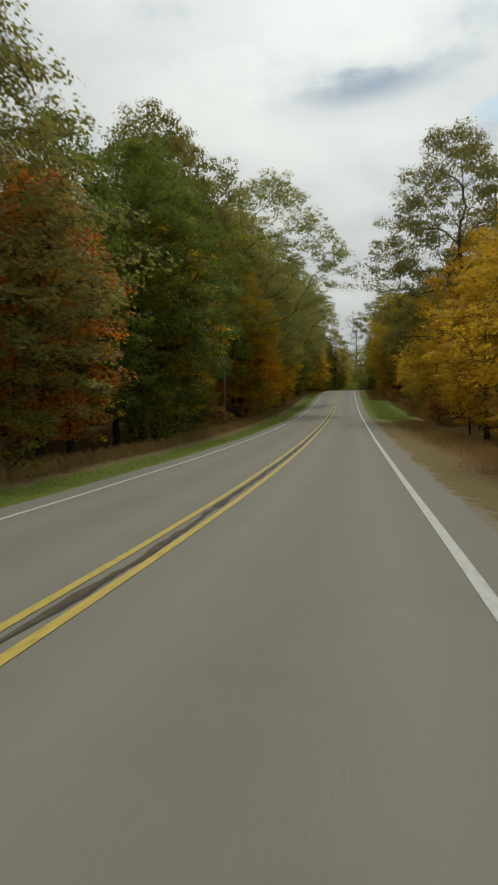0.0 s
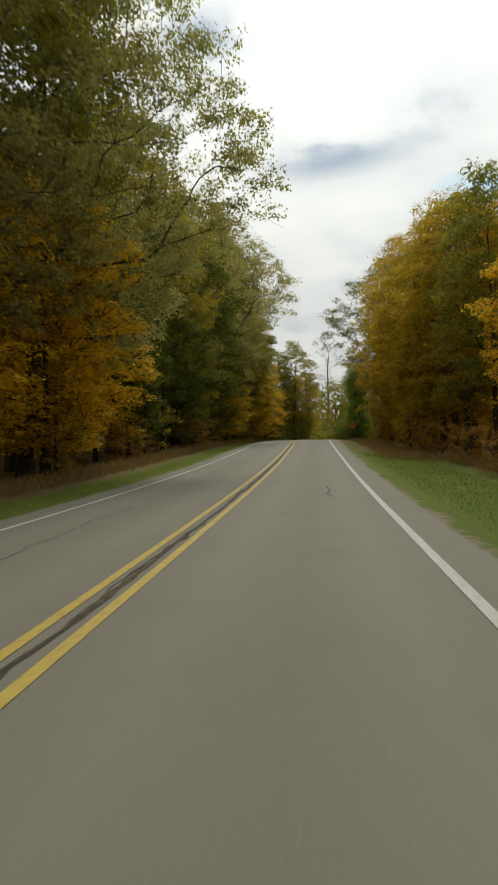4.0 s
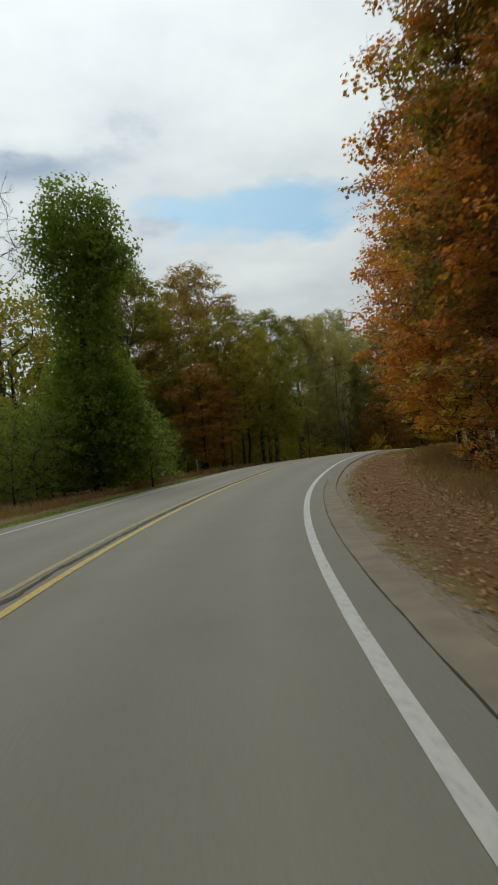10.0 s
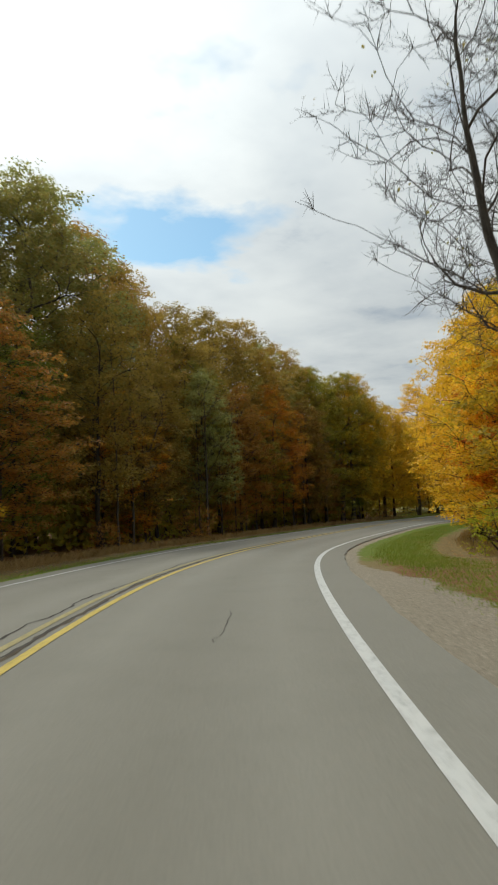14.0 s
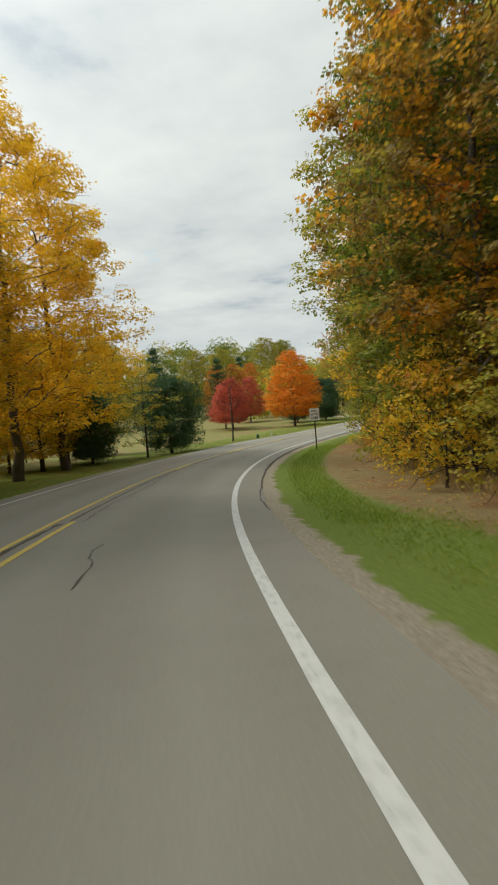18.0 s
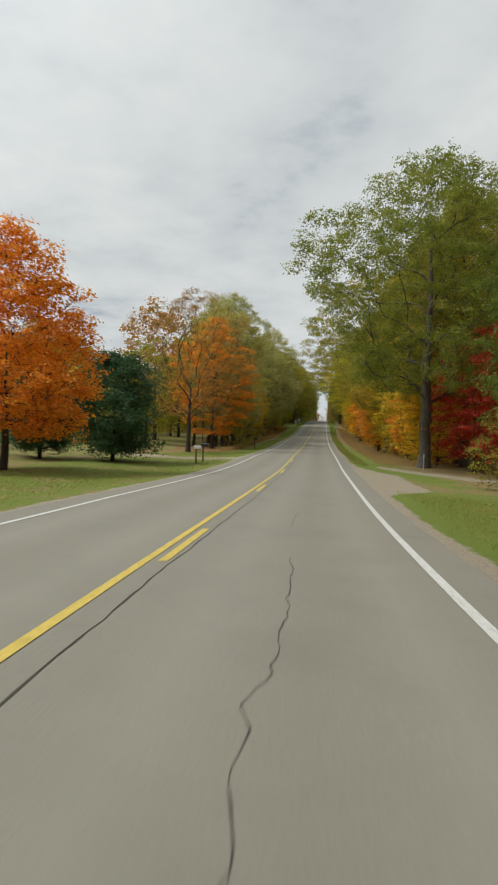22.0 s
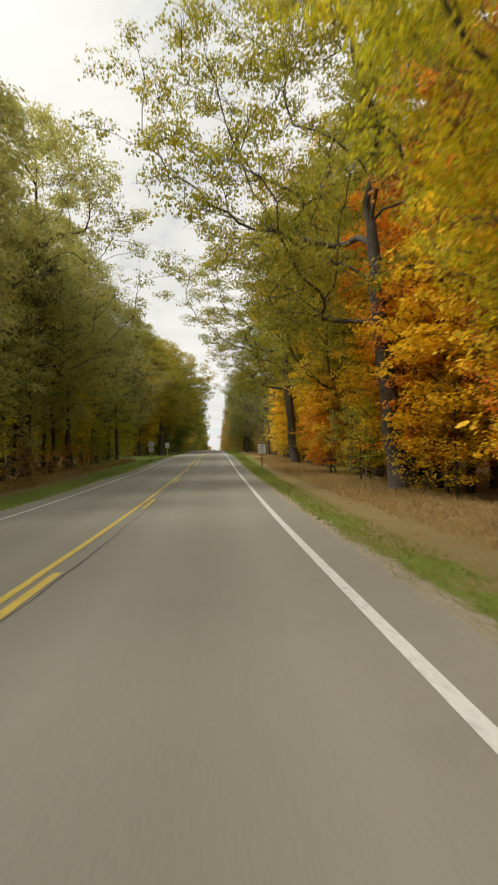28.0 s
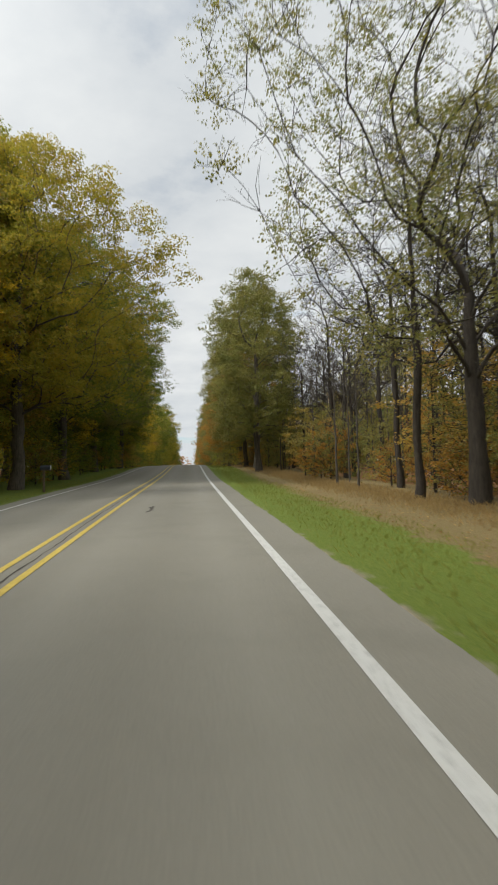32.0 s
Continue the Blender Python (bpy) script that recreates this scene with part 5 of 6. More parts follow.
along("maple_b", 521, 12.2, 0.9, "lime", 220)
along("oak_high", 240, 11.5, 0.76, "mixed", facing_road(240))
along("oak_wide", 548, 9.4, 1.0, "olive", facing_road(547) + 15)
along("oak_a", 534, 12.2, 1.0, "olive")
along("oak_c", 530, -10.8, 1.05, "sage", 40)
along("oak_c", 549, -12.4, 0.9, "sage", 140)
along("oak_b", 512, -10.6, 0.95, "sage", 40)
along("sparse_oak", 584, 11.0, 1.0, "dusk", 10)
along("sparse_oak", 590, 16.0, 0.8, "dusk", 60)
along("oak_full", 604, -8.0, 0.86, "olive", 30)
along("oak_full", 618, -8.0, 0.86, "green", 160)
along("oak_full", 636, -8.2, 0.82, "dusk", 80)
along("oak_b", 660, -8.0, 0.95, "green", 10)
along("maple_c", 597, -11.0, 0.8, "gold", 80)
along("oak_full", 589, -13.5, 0.74, "dusk", 250)
along("maple_b", 566, 11.2, 0.9, "gold")
along("maple_b", 571, 12.4, 0.8, "gold")
along("slim_a", 562, 11.0, 0.95, "olive")
along("sparse_oak", 555, -10.8, 0.88, "sage", 120)
along("sparse_oak", 566, -11.6, 0.82, "sage", 300)
along("oak_high", 565, 10.4, 0.8, "green", facing_road(565))
along("sparse_oak", 527, 12.0, 1.1, "gold", 200)


# ---- tangle of far foliage that closes the woods ----
def thicket(seed, side, s0, s1, o0, o1, top, n, pal, label):
    r = np.random.default_rng(seed)
    s = r.uniform(s0, s1, n)
    o = side * r.uniform(o0, o1, n)
    P = at(s, o)
    hgt = top * (0.72 + 0.28 * np.sin(s * 0.35 + 3 * np.sin(s * 0.11)) * np.cos(s * 0.13))
    P[:, 2] += -0.3 + hgt * r.random(n) ** 0.8
    me = leaves("thicket", P, 0.72 if o0 > 18 else 0.34, r, PAL[pal], 0.3, 0.85)
    return tagged(new("thicket", me), label, "woodland", kind="stuff")


for i, (sd, a, b, o0, o1, top, n, pal) in enumerate([(W, -10, 170, 24, 32, 14, 12000, "olive"), (E, -10, 215, 24, 32, 13, 12000, "gold"), (W, 222, 338, 20, 30, 14, 11000, "olive"), (E, 250, 420, 26, 34, 13, 11000, "olive"),
                                                     (W, 430, 800, 26, 34, 13, 15000, "olive"), (E, 420, 570, 26, 34, 12, 7000, "russet"), (E, 570, 800, 26, 34, 11, 8000, "dusk"), (W, 335, 560, 85, 96, 13, 13000, "olive"), (W, 170, 240, 58, 75, 12, 7000, "olive"), (W, 150, 222, 13, 24, 4.5, 6000, "green"), (W, 176, 226, 26, 40, 8.0, 6000, "olive"), (W, 222, 335, 11, 20, 4.0, 5000, "olive"), (W, 560, 990, 11, 24, 5.0, 11000, "olive"), (E, 640, 990, 11, 24, 6.0, 10000, "dusk")]):
    thicket(300 + i, sd, a, b, o0, o1, top, int(n * (1.9 if o0 > 18 else 4.5)), pal, "dense tangle of distant autumn foliage closing the woods")


# ---- woods further off ----
def far_woods(seed, spots, pal, label):
    """Crowns of distant trees as clumps of leaves round the given places."""
    r = np.random.default_rng(seed)
    c = np.repeat(spots, 70, axis=0)
    n = len(c)
    d = r.normal(size=(n, 3))
    d /= np.linalg.norm(d, axis=1)[:, None]
    rad = np.repeat(r.uniform(3.0, 5.5, len(spots)), 70)[:, None]
    P = c + d * rad * [1, 1, 1.25] * r.uniform(0.55, 1.0, (n, 1))
    return tagged(new("far_woods", leaves("far_woods", P, 1.5, r, PAL[pal], 0.8, 0.9)), label, "woodland", kind="stuff")


def far_spots(seed, s0, s1, o0, o1, n):
    r = np.random.default_rng(seed)
    P = at(r.uniform(s0, s1, n), r.uniform(o0, o1, n))
    P[:, 2] = floor_z(P[:, 0], P[:, 1]) + r.uniform(5.5, 9.0, n)
    return P


for i, (s0, s1, o0, o1, n, pal) in enumerate([(-20, 165, -110, -44, 140, "olive"), (-20, 200, 45, 110, 170, "gold"), (250, 420, 46, 105, 90, "russet"), (430, 780, 46, 110, 230, "olive"), (560, 780, -110, -48, 150, "olive"), (240, 335, -100, -46, 80, "russet"), (975, 1000, -40, 40, 26, "russet")]):
    far_woods(500 + i, far_spots(520 + i, s0, s1, o0, o1, n), pal, "autumn woods standing far behind the roadside trees")


# ---- weeds, grass, fallen leaves ----
def tufts(name, seed, side, s0, s1, o0, o1, n, hlo, hhi, width, pal, label, lean=0.35, spread=0.0):
    """Upright blades, bent over at the tip."""
    r = np.random.default_rng(seed)
    s = r.uniform(s0, s1, n)
    o = side * (o0 + (o1 - o0) * (spread * 0.5 * (r.random(n) + r.random(n)) + (1 - spread) * r.random(n)))
    P = at(s, o, verge_up(o)) - [0, 0, 0.03]
    h = r.uniform(hlo, hhi, n)[:, None]
    a = r.random(n) * 6.28
    d = np.stack([np.cos(a), np.sin(a), 0 * a], -1)
    l = np.stack([np.cos(a + 1.9), np.sin(a + 1.9), 0 * a], -1) * lean * r.random(n)[:, None] * h
    w = width * (0.6 + 0.8 * r.random(n))[:, None]
    V = np.stack([P - d * w, P + d * w, P + d * w * 0.6 + l * 0.4 + [0, 0, 0.6] * h, P + l + [0, 0, 1.0] * h], 1).reshape(-1, 3)
    F = np.arange(4 * n).reshape(n, 4)
    return tagged(new(name, mesh(name, V, F, PAL[pal])), label, "plants", kind="stuff")


WEEDS = [(W, 0, 180, 6.3, 9.5, 9000, 0.3, 1.0), (W, 180, 330, 6.2, 9.0, 7000, 0.25, 0.8), (W, 440, 560, 6.8, 9.0, 5000, 0.3, 0.9), (E, 0, 58, 5.2, 9.0, 5000, 0.2, 0.6), (E, 50, 115, 8.5, 11.0, 3500, 0.3, 0.9),
         (E, 112, 156, 5.0, 9.6, 6000, 0.2, 0.6), (E, 150, 235, 6.0, 9.6, 3500, 0.2, 0.7), (E, 262, 350, 8.2, 10.5, 4000, 0.2, 0.7), (E, 556, 660, 7.4, 12.0, 11000, 0.15, 0.42)]
for i, (sd, a, b, o0, o1, n, h0, h1) in enumerate(WEEDS):
    tufts("dry_weeds", 400 + i, sd, a, b, o0, o1, int(n * 3.2), h0 * 0.45, h1 * 0.6, 0.004, "weed", "dry brown weeds and tall grass along the wood's edge", 0.8, 0.8)
tufts("dry_weeds", 428, E, 424, 562, 6.0, 11.0, 60000, 0.06, 0.26, 0.005, "weed", "dry tan grass and weeds along the wood's edge", 0.9, 0.15)
LAWN = [(W, 0, 330, 4.3, 6.3, 16000), (W, 330, 440, 4.3, 12.0, 14000), (W, 440, 700, 4.3, 6.8, 11000), (E, 61.5, 118, 4.5, 8.5, 10500), (E, 216, 262, 4.9, 8.5, 8000), (E, 256, 318, 4.8, 7.6, 10500), (E, 316, 352, 4.8, 6.4, 5500), (E, 352, 400, 4.7, 8.5, 7000), (E, 420, 570, 4.15, 5.6, 12000), (E, 570, 700, 4.15, 7.6, 11000)]
for i, (sd, a, b, o0, o1, n) in enumerate(LAWN):
    tufts("grass", 430 + i, sd, a, b, o0 - 0.2, o1, int(n * 3.4), 0.03, 0.12, 0.006, "lawn" if a > 320 else "blade", "short green grass on the verge", 0.9, 0.3)


def fallen(seed, side, s0, s1, o0, o1, n):
    r = np.random.default_rng(seed)
    s = r.uniform(s0, s1, n)
    o = side * (o0 + (o1 - o0) * r.random(n) ** 0.8)
    P = at(s, o, verge_up(o) + 0.02 + 0.03 * r.random(n))
    return tagged(new("fallen_leaves", leaves("fallen_leaves", P, 0.066, r, PAL["litter"], 1.6, 0.8)), "scattered brown fallen leaves on the verge", "leaves", kind="stuff")


for i, q in enumerate([(E, -5, 120, 4.6, 10, 5000), (E, 148, 224, 4.2, 10, 32000), (E, 120, 150, 5.5, 10, 4000), (E, 225, 352, 6.4, 11, 6000), (E, 352, 400, 6.5, 11, 4000), (E, 420, 600, 6.2, 11, 8000), (W, 0, 330, 4.4, 8, 6000), (W, 330, 430, 4.4, 16, 2500)]):
    fallen(460 + i, *q)


# ================= roadside things =================
def bm_mesh(name, bm, mat):
    me = bpy.data.meshes.new(name)
    bm.to_mesh(me)
    bm.free()
    me.materials.append(mat)
    return me


def box_bm(sx, sy, sz, bev=0.0, at_z=0.0):
    bm = bmesh.new()
    bmesh.ops.create_cube(bm, size=1.0)
    bmesh.ops.scale(bm, vec=(sx, sy, sz), verts=bm.verts)
    bmesh.ops.translate(bm, vec=(0, 0, at_z), verts=bm.verts)
    if bev:
        bmesh.ops.bevel(bm, geom=bm.edges[:], offset=bev, segments=2, affect="EDGES")
    return bm


def plate_bm(outline, thick):
    """A flat plate in the x-z plane, facing -y, with its front at y = 0."""
    bm = bmesh.new()
    vs = [bm.verts.new((x, 0, z)) for x, z in outline]
    f = bm.faces.new(vs)
    ex = bmesh.ops.extrude_face_region(bm, geom=[f])
    bmesh.ops.translate(bm, vec=(0, thick, 0), verts=[g for g in ex["geom"] if isinstance(g, bmesh.types.BMVert)])
    bmesh.ops.recalc_face_normals(bm, faces=bm.faces)
    return bm


def rounded(w, h, r, n=4):
    pts = []
    for cx, cz, a0 in ((w / 2 - r, h / 2 - r, 0), (-w / 2 + r, h / 2 - r, 90), (-w / 2 + r, -h / 2 + r, 180), (w / 2 - r, -h / 2 + r, 270)):
        for i in range(n + 1):
            a = radians(a0 + 90 * i / n)
            pts.append((cx + r * math.cos(a), cz + r * math.sin(a)))
    return pts


def lettering(name, text, size, mat, parent, x, y, z, squeeze=1.0):
    cu = bpy.data.curves.new(name, "FONT")
    cu.body, cu.size, cu.align_x, cu.align_y, cu.extrude, cu.offset = text, size, "CENTER", "CENTER", 0.001, size * 0.022
    tmp = new(name, cu)
    dg = bpy.context.evaluated_depsgraph_get()
    me = bpy.data.meshes.new_from_object(tmp.evaluated_get(dg))
    bpy.data.objects.remove(tmp)
    me.materials.clear()
    me.materials.append(mat)
    ob = part(name, me, parent)
    ob.matrix_basis = pose(x, y, z, 90, 0, 0) @ Matrix.Diagonal((squeeze, 1, 1, 1))
    return ob


def ring_bm(outer, inner, thick=0.002):
    bm = bmesh.new()
    a = [bm.verts.new((x, 0, z)) for x, z in outer]
    b = [bm.verts.new((x, 0, z)) for x, z in inner]
    n = len(a)
    for i in range(n):
        bm.faces.new((a[i], a[(i + 1) % n], b[(i + 1) % n], b[i]))
    return bm


def u_post(h, parent, mat=None):
    """A ribbed steel channel post, from 0.3 m under the ground to h."""
    bm = bmesh.new()
    prof = [(-0.04, 0.0), (-0.028, 0.0), (-0.018, 0.03), (0.018, 0.03), (0.028, 0.0), (0.04, 0.0), (0.04, 0.006), (0.031, 0.006), (0.022, 0.037), (-0.022, 0.037), (-0.031, 0.006), (-0.04, 0.006)]
    lo = [bm.verts.new((x, y, -0.3)) for x, y in prof]
    hi = [bm.verts.new((x, y, h)) for x, y in prof]
    n = len(prof)
    for i in range(n):
        bm.faces.new((lo[i], lo[(i + 1) % n], hi[(i + 1) % n], hi[i]))
    bm.faces.new(hi)
    bmesh.ops.recalc_face_normals(bm, faces=bm.faces)
    return part("post", bm_mesh("post", bm, mat or M_POST), parent)


def bolts(parent, zs, y=-0.006):
    for z in zs:
        bm = bmesh.new()
        bmesh.ops.create_cone(bm, cap_ends=True, segments=8, radius1=0.012, radius2=0.009, depth=0.012)
        ob = part("bolt", bm_mesh("bolt", bm, M_STEEL), parent)
        ob.matrix_basis = pose(0, y, z, 90, 0, 0)


def thing_at(name, x, y, turn, z=None):
    root = new(name)
    root.matrix_basis = pose(x, y, stand(x, y) if z is None else z, 0, 0, turn)
    return root


def facing(s, extra=0.0):
    """Turn of a sign that faces drivers who come along the road at station s."""
    return -math.degrees(float(np.interp(s, SG, HD))) + extra


def word_sign(s, o, lines, top, label, w=0.61, h=0.76, extra=0.0):
    p = at(s, o)
    root = thing_at("road_sign", float(p[0]), float(p[1]), facing(s, extra))
    z0 = float(p[2]) - root.matrix_basis.translation.z
    top += z0
    u_post(top - 0.05, root)
    zc = top - h / 2
    pl = part("plate", bm_mesh("plate", plate_bm(rounded(w, h, 0.04), 0.003), M_SIGN), root)
    pl.matrix_basis = pose(0, -0.006, zc)
    br = part("border", bm_mesh("border", ring_bm(rounded(w - 0.03, h - 0.03, 0.035), rounded(w - 0.055, h - 0.055, 0.028)), M_INK), pl)
    br.matrix_basis = pose(0, -0.003, 0)
    n = len(lines)
    for i, t in enumerate(lines):
        lettering("lettering", t, h * 0.245, M_INK, pl, 0, -0.004, (n - 1) / 2 * h * 0.27 - i * h * 0.27, 0.92)
    bolts(root, (zc + h * 0.42, zc - h * 0.42), -0.012)
    return tagged(root, label, "road sign", "road signs")


def diamond_sign(s, o, lines, zc, label, side=0.76, extra=0.0):
    p = at(s, o)
    root = thing_at("warning_sign", float(p[0]), float(p[1]), facing(s, extra))
    zc += float(p[2]) - root.matrix_basis.translation.z
    u_post(zc + side * 0.62, root)
    pl = part("plate", bm_mesh("plate", plate_bm(rounded(side, side, 0.05), 0.003), M_AMBER), root)
    pl.matrix_basis = pose(0, -0.006, zc, 0, 45, 0)
    br = part("border", bm_mesh("border", ring_bm(rounded(side - 0.03, side - 0.03, 0.04), rounded(side - 0.06, side - 0.06, 0.03)), M_INK), pl)
    br.matrix_basis = pose(0, -0.003, 0)
    for i, t in enumerate(lines):
        ob = lettering("lettering", t, 0.19, M_INK, root, 0, -0.0105, zc + 0.10 - i * 0.22, 0.9)
    bolts(root, (zc + 0.36, zc - 0.36), -0.012)
    return tagged(root, label, "road sign", "road signs")


word_sign(346.6, 5.2, ("PASS", "WITH", "CARE"), 2.42, "white rectangular road sign reading PASS WITH CARE on a rusty post")
word_sign(537, 5.45, ("DO", "NOT", "PASS"), 1.72, "white rectangular road sign reading DO NOT PASS on a rusty post")
diamond_sign(159, 5.5, ("HIDDEN", "DRIVE"), 1.96, "amber diamond warning sign reading HIDDEN DRIVE on a thin post")


def mailbox(x, y, turn, mat, label, z=1.05, door_mat=None):
    """A round-topped letter box on a wooden post, its door towards -y."""
    root = thing_at("mailbox", x, y, turn)
    bm = box_bm(0.10, 0.10, z + 0.3, 0.006, (z - 0.3) / 2)
    part("post", bm_mesh("post", bm, M_WOOD), root)
    arm = part("arm", bm_mesh("arm", box_bm(0.09, 0.5, 0.04, 0.005, 0), M_WOOD), root)
    arm.matrix_basis = pose(0, -0.08, z + 0.02)
    prof = [(-0.085, 0.0), (0.085, 0.0)] + [(0.085 * math.cos(radians(a)), 0.13 + 0.085 * math.sin(radians(a))) for a in range(0, 181, 20)]
    bm = plate_bm(prof, 0.48)
    body = part("box", bm_mesh("box", bm, mat), root)
    body.matrix_basis = pose(0, -0.32, z + 0.042)
    door = part("door", bm_mesh("door", plate_bm([(a * 1.06, b * 1.03 - 0.003) for a, b in prof], 0.012), door_mat or mat), body)
    door.matrix_basis = pose(0, -0.014, 0)
    flag = part("flag", bm_mesh("flag", box_bm(0.006, 0.05, 0.14, 0.0, 0.07), M_RED), body)
    flag.matrix_basis = pose(0.09, 0.18, 0.1)
    return tagged(root, label, "mailbox", "mailboxes")


def side_turn(s, west=True):
    """Turn by which a thing beside the road faces it."""
    return -math.degrees(float(np.interp(s, SG, HD))) + (90 if west else -90)


def mail_on(s, o, mat, label, z=1.05, door_mat=None):
    p = at(s, o)
    return mailbox(float(p[0]), float(p[1]), side_turn(s, o < 0), mat, label, z, door_mat)


mail_on(416.8, -6.3, M_MAILWHITE, "white letter box on a wooden post at the road's edge", 0.95)
mail_on(419.4, -6.3, M_MAILBLACK, "black letter box on a wooden post beside a white one", 1.05)
mail_on(597.0, -4.9, M_MAILBLACK, "black letter box with a pale door on a dark post", 1.05, M_MAILWHITE)
mail_on(74.0, -6.3, M_WOOD, "brown letter box on a wooden post among weeds")
mail_on(452.0, -5.9, M_MAILBLACK, "dark letter box on a post before the woods")


def back_sign(s, o, top, shape, label, lower=False):
    """A sign seen from behind: bare metal on a steel post."""
    p = at(s, o)
    root = thing_at("road_sign", float(p[0]), float(p[1]), facing(s, 180))
    top += float(p[2]) - root.matrix_basis.translation.z
    u_post(top - 0.03, root, M_STEEL)
    if shape == "octagon":
        out = [(0.38 * math.cos(radians(22.5 + 45 * i)), 0.38 * math.sin(radians(22.5 + 45 * i))) for i in range(8)]
        hh = 0.36
    else:
        out, hh = rounded(0.61, 0.76, 0.04), 0.38
    pl = part("plate", bm_mesh("plate", plate_bm(out, 0.003), M_STEEL), root)
    pl.matrix_basis = pose(0, -0.008, top - hh)
    face = part("face", bm_mesh("face", plate_bm([(a * 0.985, b * 0.985) for a, b in out], 0.001), M_RED if shape == "octagon" else M_SIGN), pl)
    face.matrix_basis = pose(0, -0.003, 0)
    if lower:
        lo = part("lower_plate", bm_mesh("lower_plate", plate_bm(rounded(0.61, 0.46, 0.03), 0.003), M_STEEL), root)
        lo.matrix_basis = pose(0, -0.008, top - 1.0)
    bolts(root, (top - 0.15, top - 0.55), -0.014)
    return tagged(root, label, "road sign", "road signs")


back_sign(562, -5.6, 2.05, "octagon", "eight-sided sign seen from its grey back on a steel post", True)
back_sign(586, -5.5, 1.9, "rectangle", "rectangular road sign seen from its grey metal back")


def curve_sign(s, o, label):
    p = at(s, o)
    root = thing_at("curve_sign", float(p[0]), float(p[1]), facing(s, 62))
    zz = float(p[2]) - root.matrix_basis.translation.z
    for dx in (-0.16, 0.16):
        po = u_post(2.9 + zz, root, M_STEEL)
        po.location.x = dx
    pl = part("plate", bm_mesh("plate", plate_bm(rounded(0.76, 0.91, 0.04), 0.003), M_CHROME_YELLOW), root)
    pl.matrix_basis = pose(0, -0.008, 2.45 + zz)
    ch = part("chevron", bm_mesh("chevron", plate_bm([(-0.22, 0.38), (0.02, 0.38), (0.26, 0.0), (0.02, -0.38), (-0.22, -0.38), (0.02, 0.0)], 0.001), M_INK), pl)
    ch.matrix_basis = pose(0, -0.003, 0)
    bolts(root, (2.75 + zz, 2.2 + zz), -0.014)
    return tagged(root, label, "road sign", "road signs")


curve_sign(247, 7.5, "yellow curve sign with a black chevron on two steel posts")


def utility_pole(s, o, h):
    p = at(s, o)
    root = thing_at("utility_pole", float(p[0]), float(p[1]), facing(s))
    wd = Wood()
    wd.tube([(0, 0, -0.4), (0.02, 0, h * 0.5), (0.05, 0.02, h)], [0.17, 0.145, 0.11], 12)
    part("pole", wd.mesh("pole", M_POLE), root)
    arm = part("crossarm", bm_mesh("crossarm", box_bm(1.5, 0.10, 0.12, 0.01, 0), M_WOOD), root)
    arm.matrix_basis = pose(0.3, -0.12, h - 0.5)
    for dx in (-0.3, 0.35, 0.95):
        bm = bmesh.new()
        bmesh.ops.create_cone(bm, cap_ends=True, segments=10, radius1=0.05, radius2=0.03, depth=0.14)
        ins = part("insulator", bm_mesh("insulator", bm, M_SIGN), root)
        ins.matrix_basis = pose(dx, -0.12, h - 0.37)
    return tagged(root, "weathered wooden utility pole with a short crossarm", "pole")


utility_pole(63.5, -10.3, 11.5)


def marker_post(x, y, h, mat, label, r0=0.04, cap=True):
    root = thing_at("marker_post", x, y, 20)
    wd = Wood()
    wd.tube([(0, 0, -0.2), (0.01, 0, h * 0.6), (0.015, 0, h)], [r0, r0, r0 * 0.95], 8)
    part("shaft", wd.mesh("shaft", mat), root)
    if cap:
        bm = bmesh.new()
        bmesh.ops.create_cone(bm, cap_ends=True, segments=8, radius1=r0 * 1.15, radius2=r0 * 0.4, depth=0.06)
        c = part("cap", bm_mesh("cap", bm, mat), root)
        c.matrix_basis = pose(0.015, 0, h + 0.03)
    return tagged(root, label, "marker post")


def pedestal(x, y, h, mat, label):
    root = thing_at("utility_pedestal", x, y, 30)
    part("body", bm_mesh("body", box_bm(0.2, 0.2, h + 0.2, 0.015, (h - 0.2) / 2), mat), root)
    lid = part("lid", bm_mesh("lid", box_bm(0.24, 0.24, 0.10, 0.025, h), mat), root)
    return tagged(root, label, "utility box")


marker_post(161.2, 248.0, 1.45, M_MAILWHITE, "slim white marker post in the grass")
pedestal(166.5, 246.1, 0.5, M_GREENBOX, "small green utility pedestal in the grass")
pedestal(168.6, 245.4, 0.5, M_STEEL, "small pale grey utility pedestal beside a green one")
marker_post(159.3, 263.4, 0.55, M_STEEL, "short grey marker post on the lawn", 0.05)
pedestal(155.5, 264.6, 0.35, M_GREENBOX, "low green utility box on the lawn")


def address_post(s, o):
    p = at(s, o)
    root = thing_at("address_marker", float(p[0]), float(p[1]), facing(s))
    u_post(1.15, root, M_STEEL)
    pl = part("plate", bm_mesh("plate", plate_bm(rounded(0.16, 0.46, 0.02), 0.003), M_GREENBOX), root)
    pl.matrix_basis = pose(0, -0.006, 0.9)
    for i in range(4):
        b = part("bar", bm_mesh("bar", plate_bm([(-0.04, -0.03), (0.04, -0.03), (0.04, 0.03), (-0.04, 0.03)], 0.001), M_SIGN), pl)
        b.matrix_basis = pose(0, -0.003, 0.15 - 0.1 * i)
    return tagged(root, "small green marker plate with pale bars on a post", "marker")


address_post(421, 9.2)
address_post(221, -8.4)


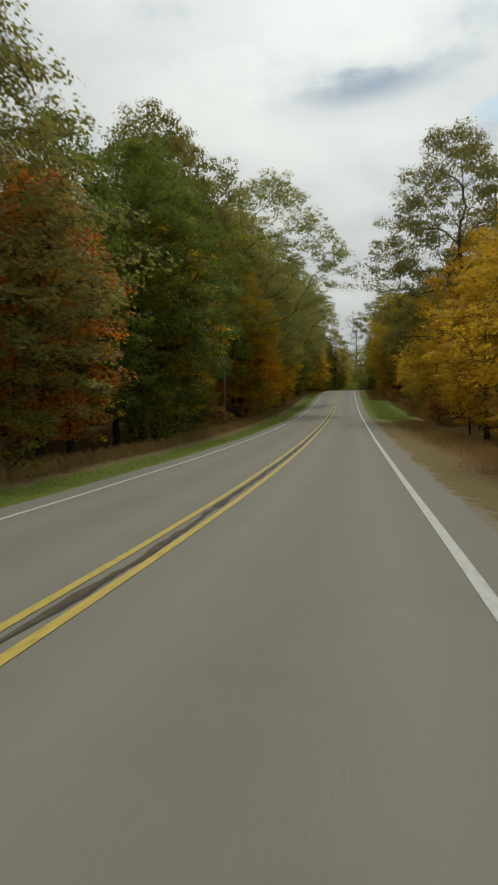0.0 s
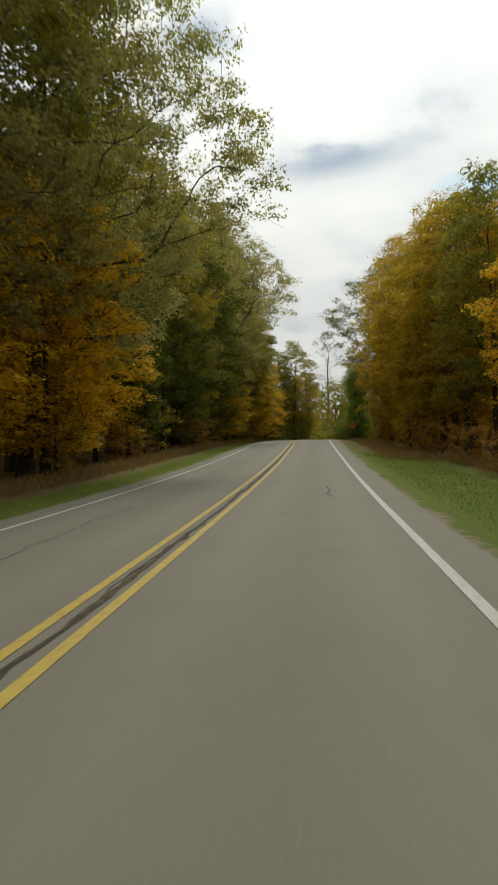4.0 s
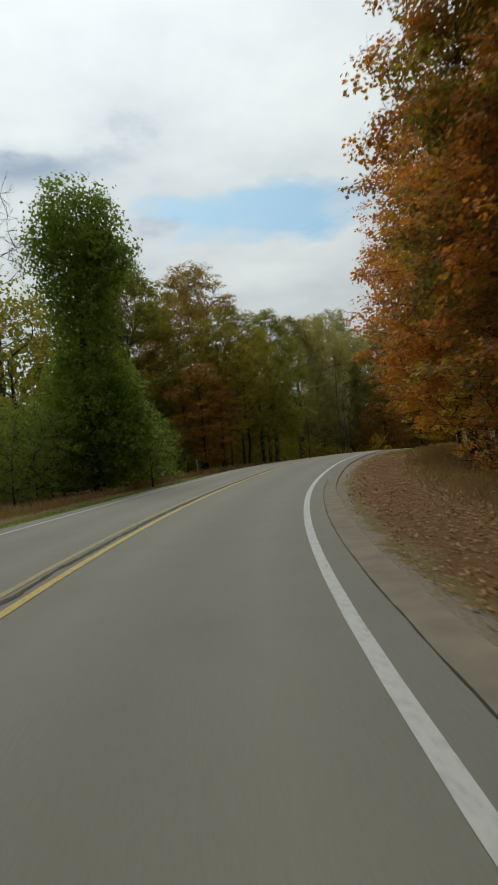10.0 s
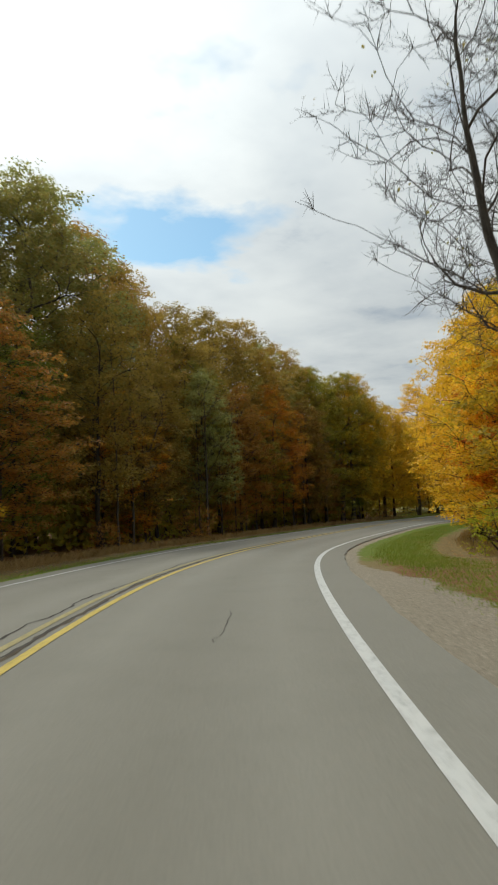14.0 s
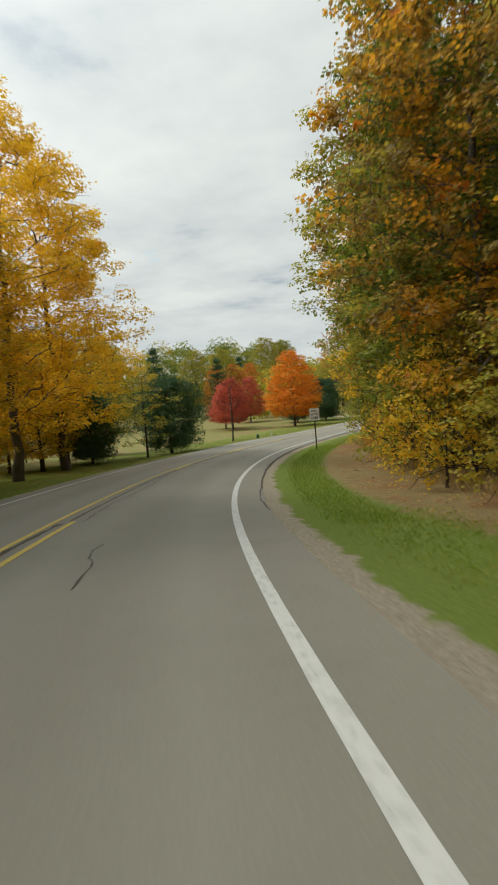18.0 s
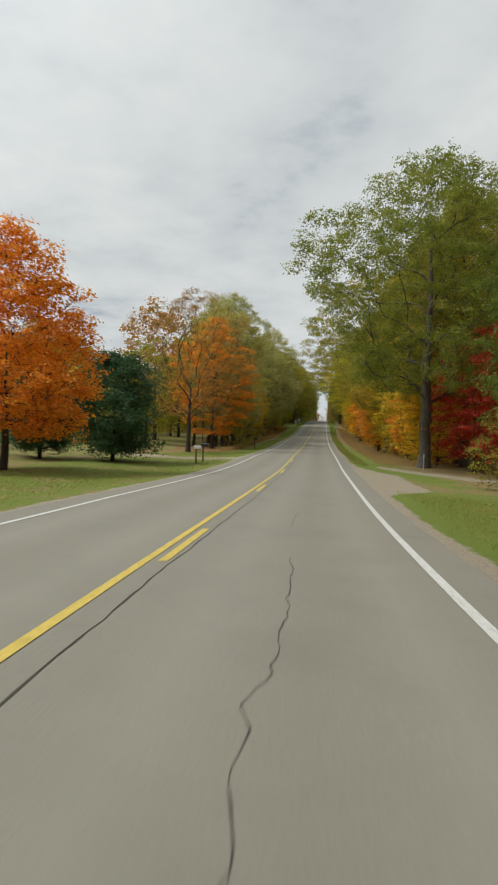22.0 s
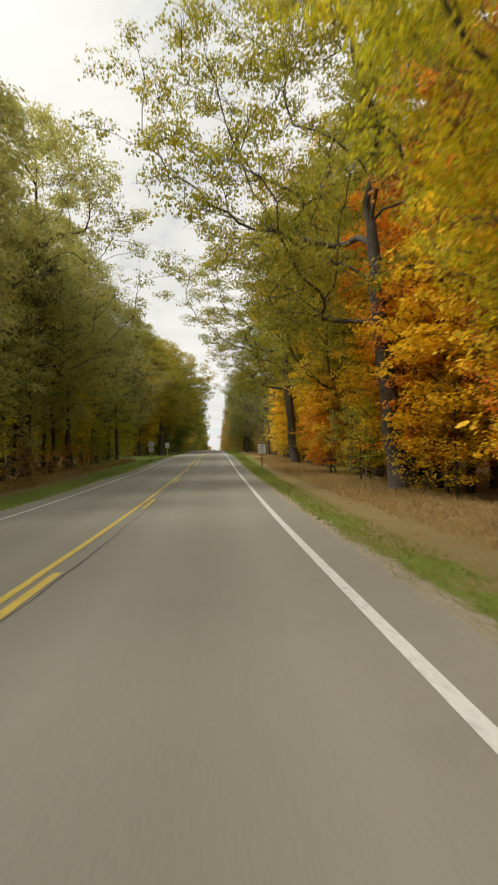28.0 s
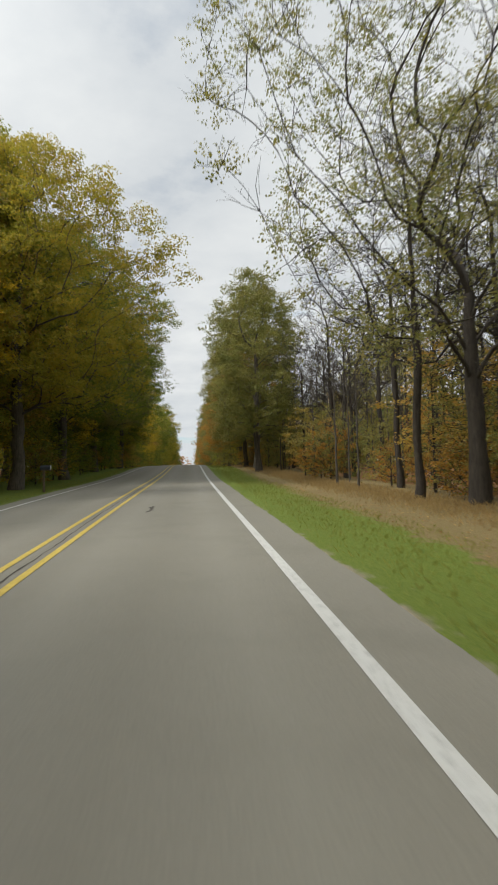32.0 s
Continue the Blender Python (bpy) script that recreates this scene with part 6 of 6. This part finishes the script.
def trailer(x, y, turn):
    """A parked camping trailer: ribbed walls, windows, skirt, roof."""
    root = thing_at("camping_trailer", x, y, turn, stand(x, y) - 0.25)
    Lh, Dp, Ht = 7.6, 2.3, 1.95
    part("body", bm_mesh("body", box_bm(Lh, Dp, Ht, 0.08, 0.55 + Ht / 2), M_SIDING), root)
    for i in range(11):
        rib = part("siding_rib", bm_mesh("siding_rib", box_bm(Lh - 0.2, 0.03, 0.045, 0.012, 0), M_SIDING), root)
        rib.matrix_basis = pose(0, -Dp / 2, 0.8 + i * 0.17)
    part("skirt", bm_mesh("skirt", box_bm(Lh - 0.4, Dp - 0.2, 0.7, 0.02, 0.25), M_STRIPE), root)
    part("roof", bm_mesh("roof", box_bm(Lh + 0.1, Dp + 0.1, 0.08, 0.03, 0.55 + Ht + 0.02), M_MAILWHITE), root)
    vent = part("roof_vent", bm_mesh("roof_vent", box_bm(0.5, 0.5, 0.18, 0.04, 0), M_SIGN), root)
    vent.matrix_basis = pose(-1.2, 0, 0.55 + Ht + 0.14)
    for wx, ww in ((-2.85, 1.0), (0.3, 0.8), (2.75, 0.9)):
        fr = part("window", bm_mesh("window", box_bm(ww + 0.1, 0.05, 0.62, 0.01, 0), M_STEEL), root)
        fr.matrix_basis = pose(wx, -Dp / 2 - 0.01, 1.95)
        gl = part("pane", bm_mesh("pane", box_bm(ww, 0.03, 0.52, 0.005, 0), M_GLASS), fr)
        gl.matrix_basis = pose(0, -0.02, 0)
    dr = part("door", bm_mesh("door", box_bm(0.66, 0.04, 1.75, 0.01, 0), M_MAILWHITE), root)
    dr.matrix_basis = pose(1.55, -Dp / 2 - 0.01, 1.5)
    hd = part("handle", bm_mesh("handle", box_bm(0.05, 0.05, 0.12, 0.008, 0), M_STEEL), dr)
    hd.matrix_basis = pose(0.25, -0.03, 0)
    for wx in (-0.5, 0.35):
        bm = bmesh.new()
        bmesh.ops.create_cone(bm, cap_ends=True, segments=20, radius1=0.34, radius2=0.34, depth=0.2)
        tw = part("wheel", bm_mesh("wheel", bm, M_INK), root)
        tw.matrix_basis = pose(wx, -Dp / 2 + 0.1, 0.34, 90, 0, 0)
    return tagged(root, "old cream camping trailer with ribbed siding parked among trees", "trailer")


trailer(34.9, 217.5, -66.0)
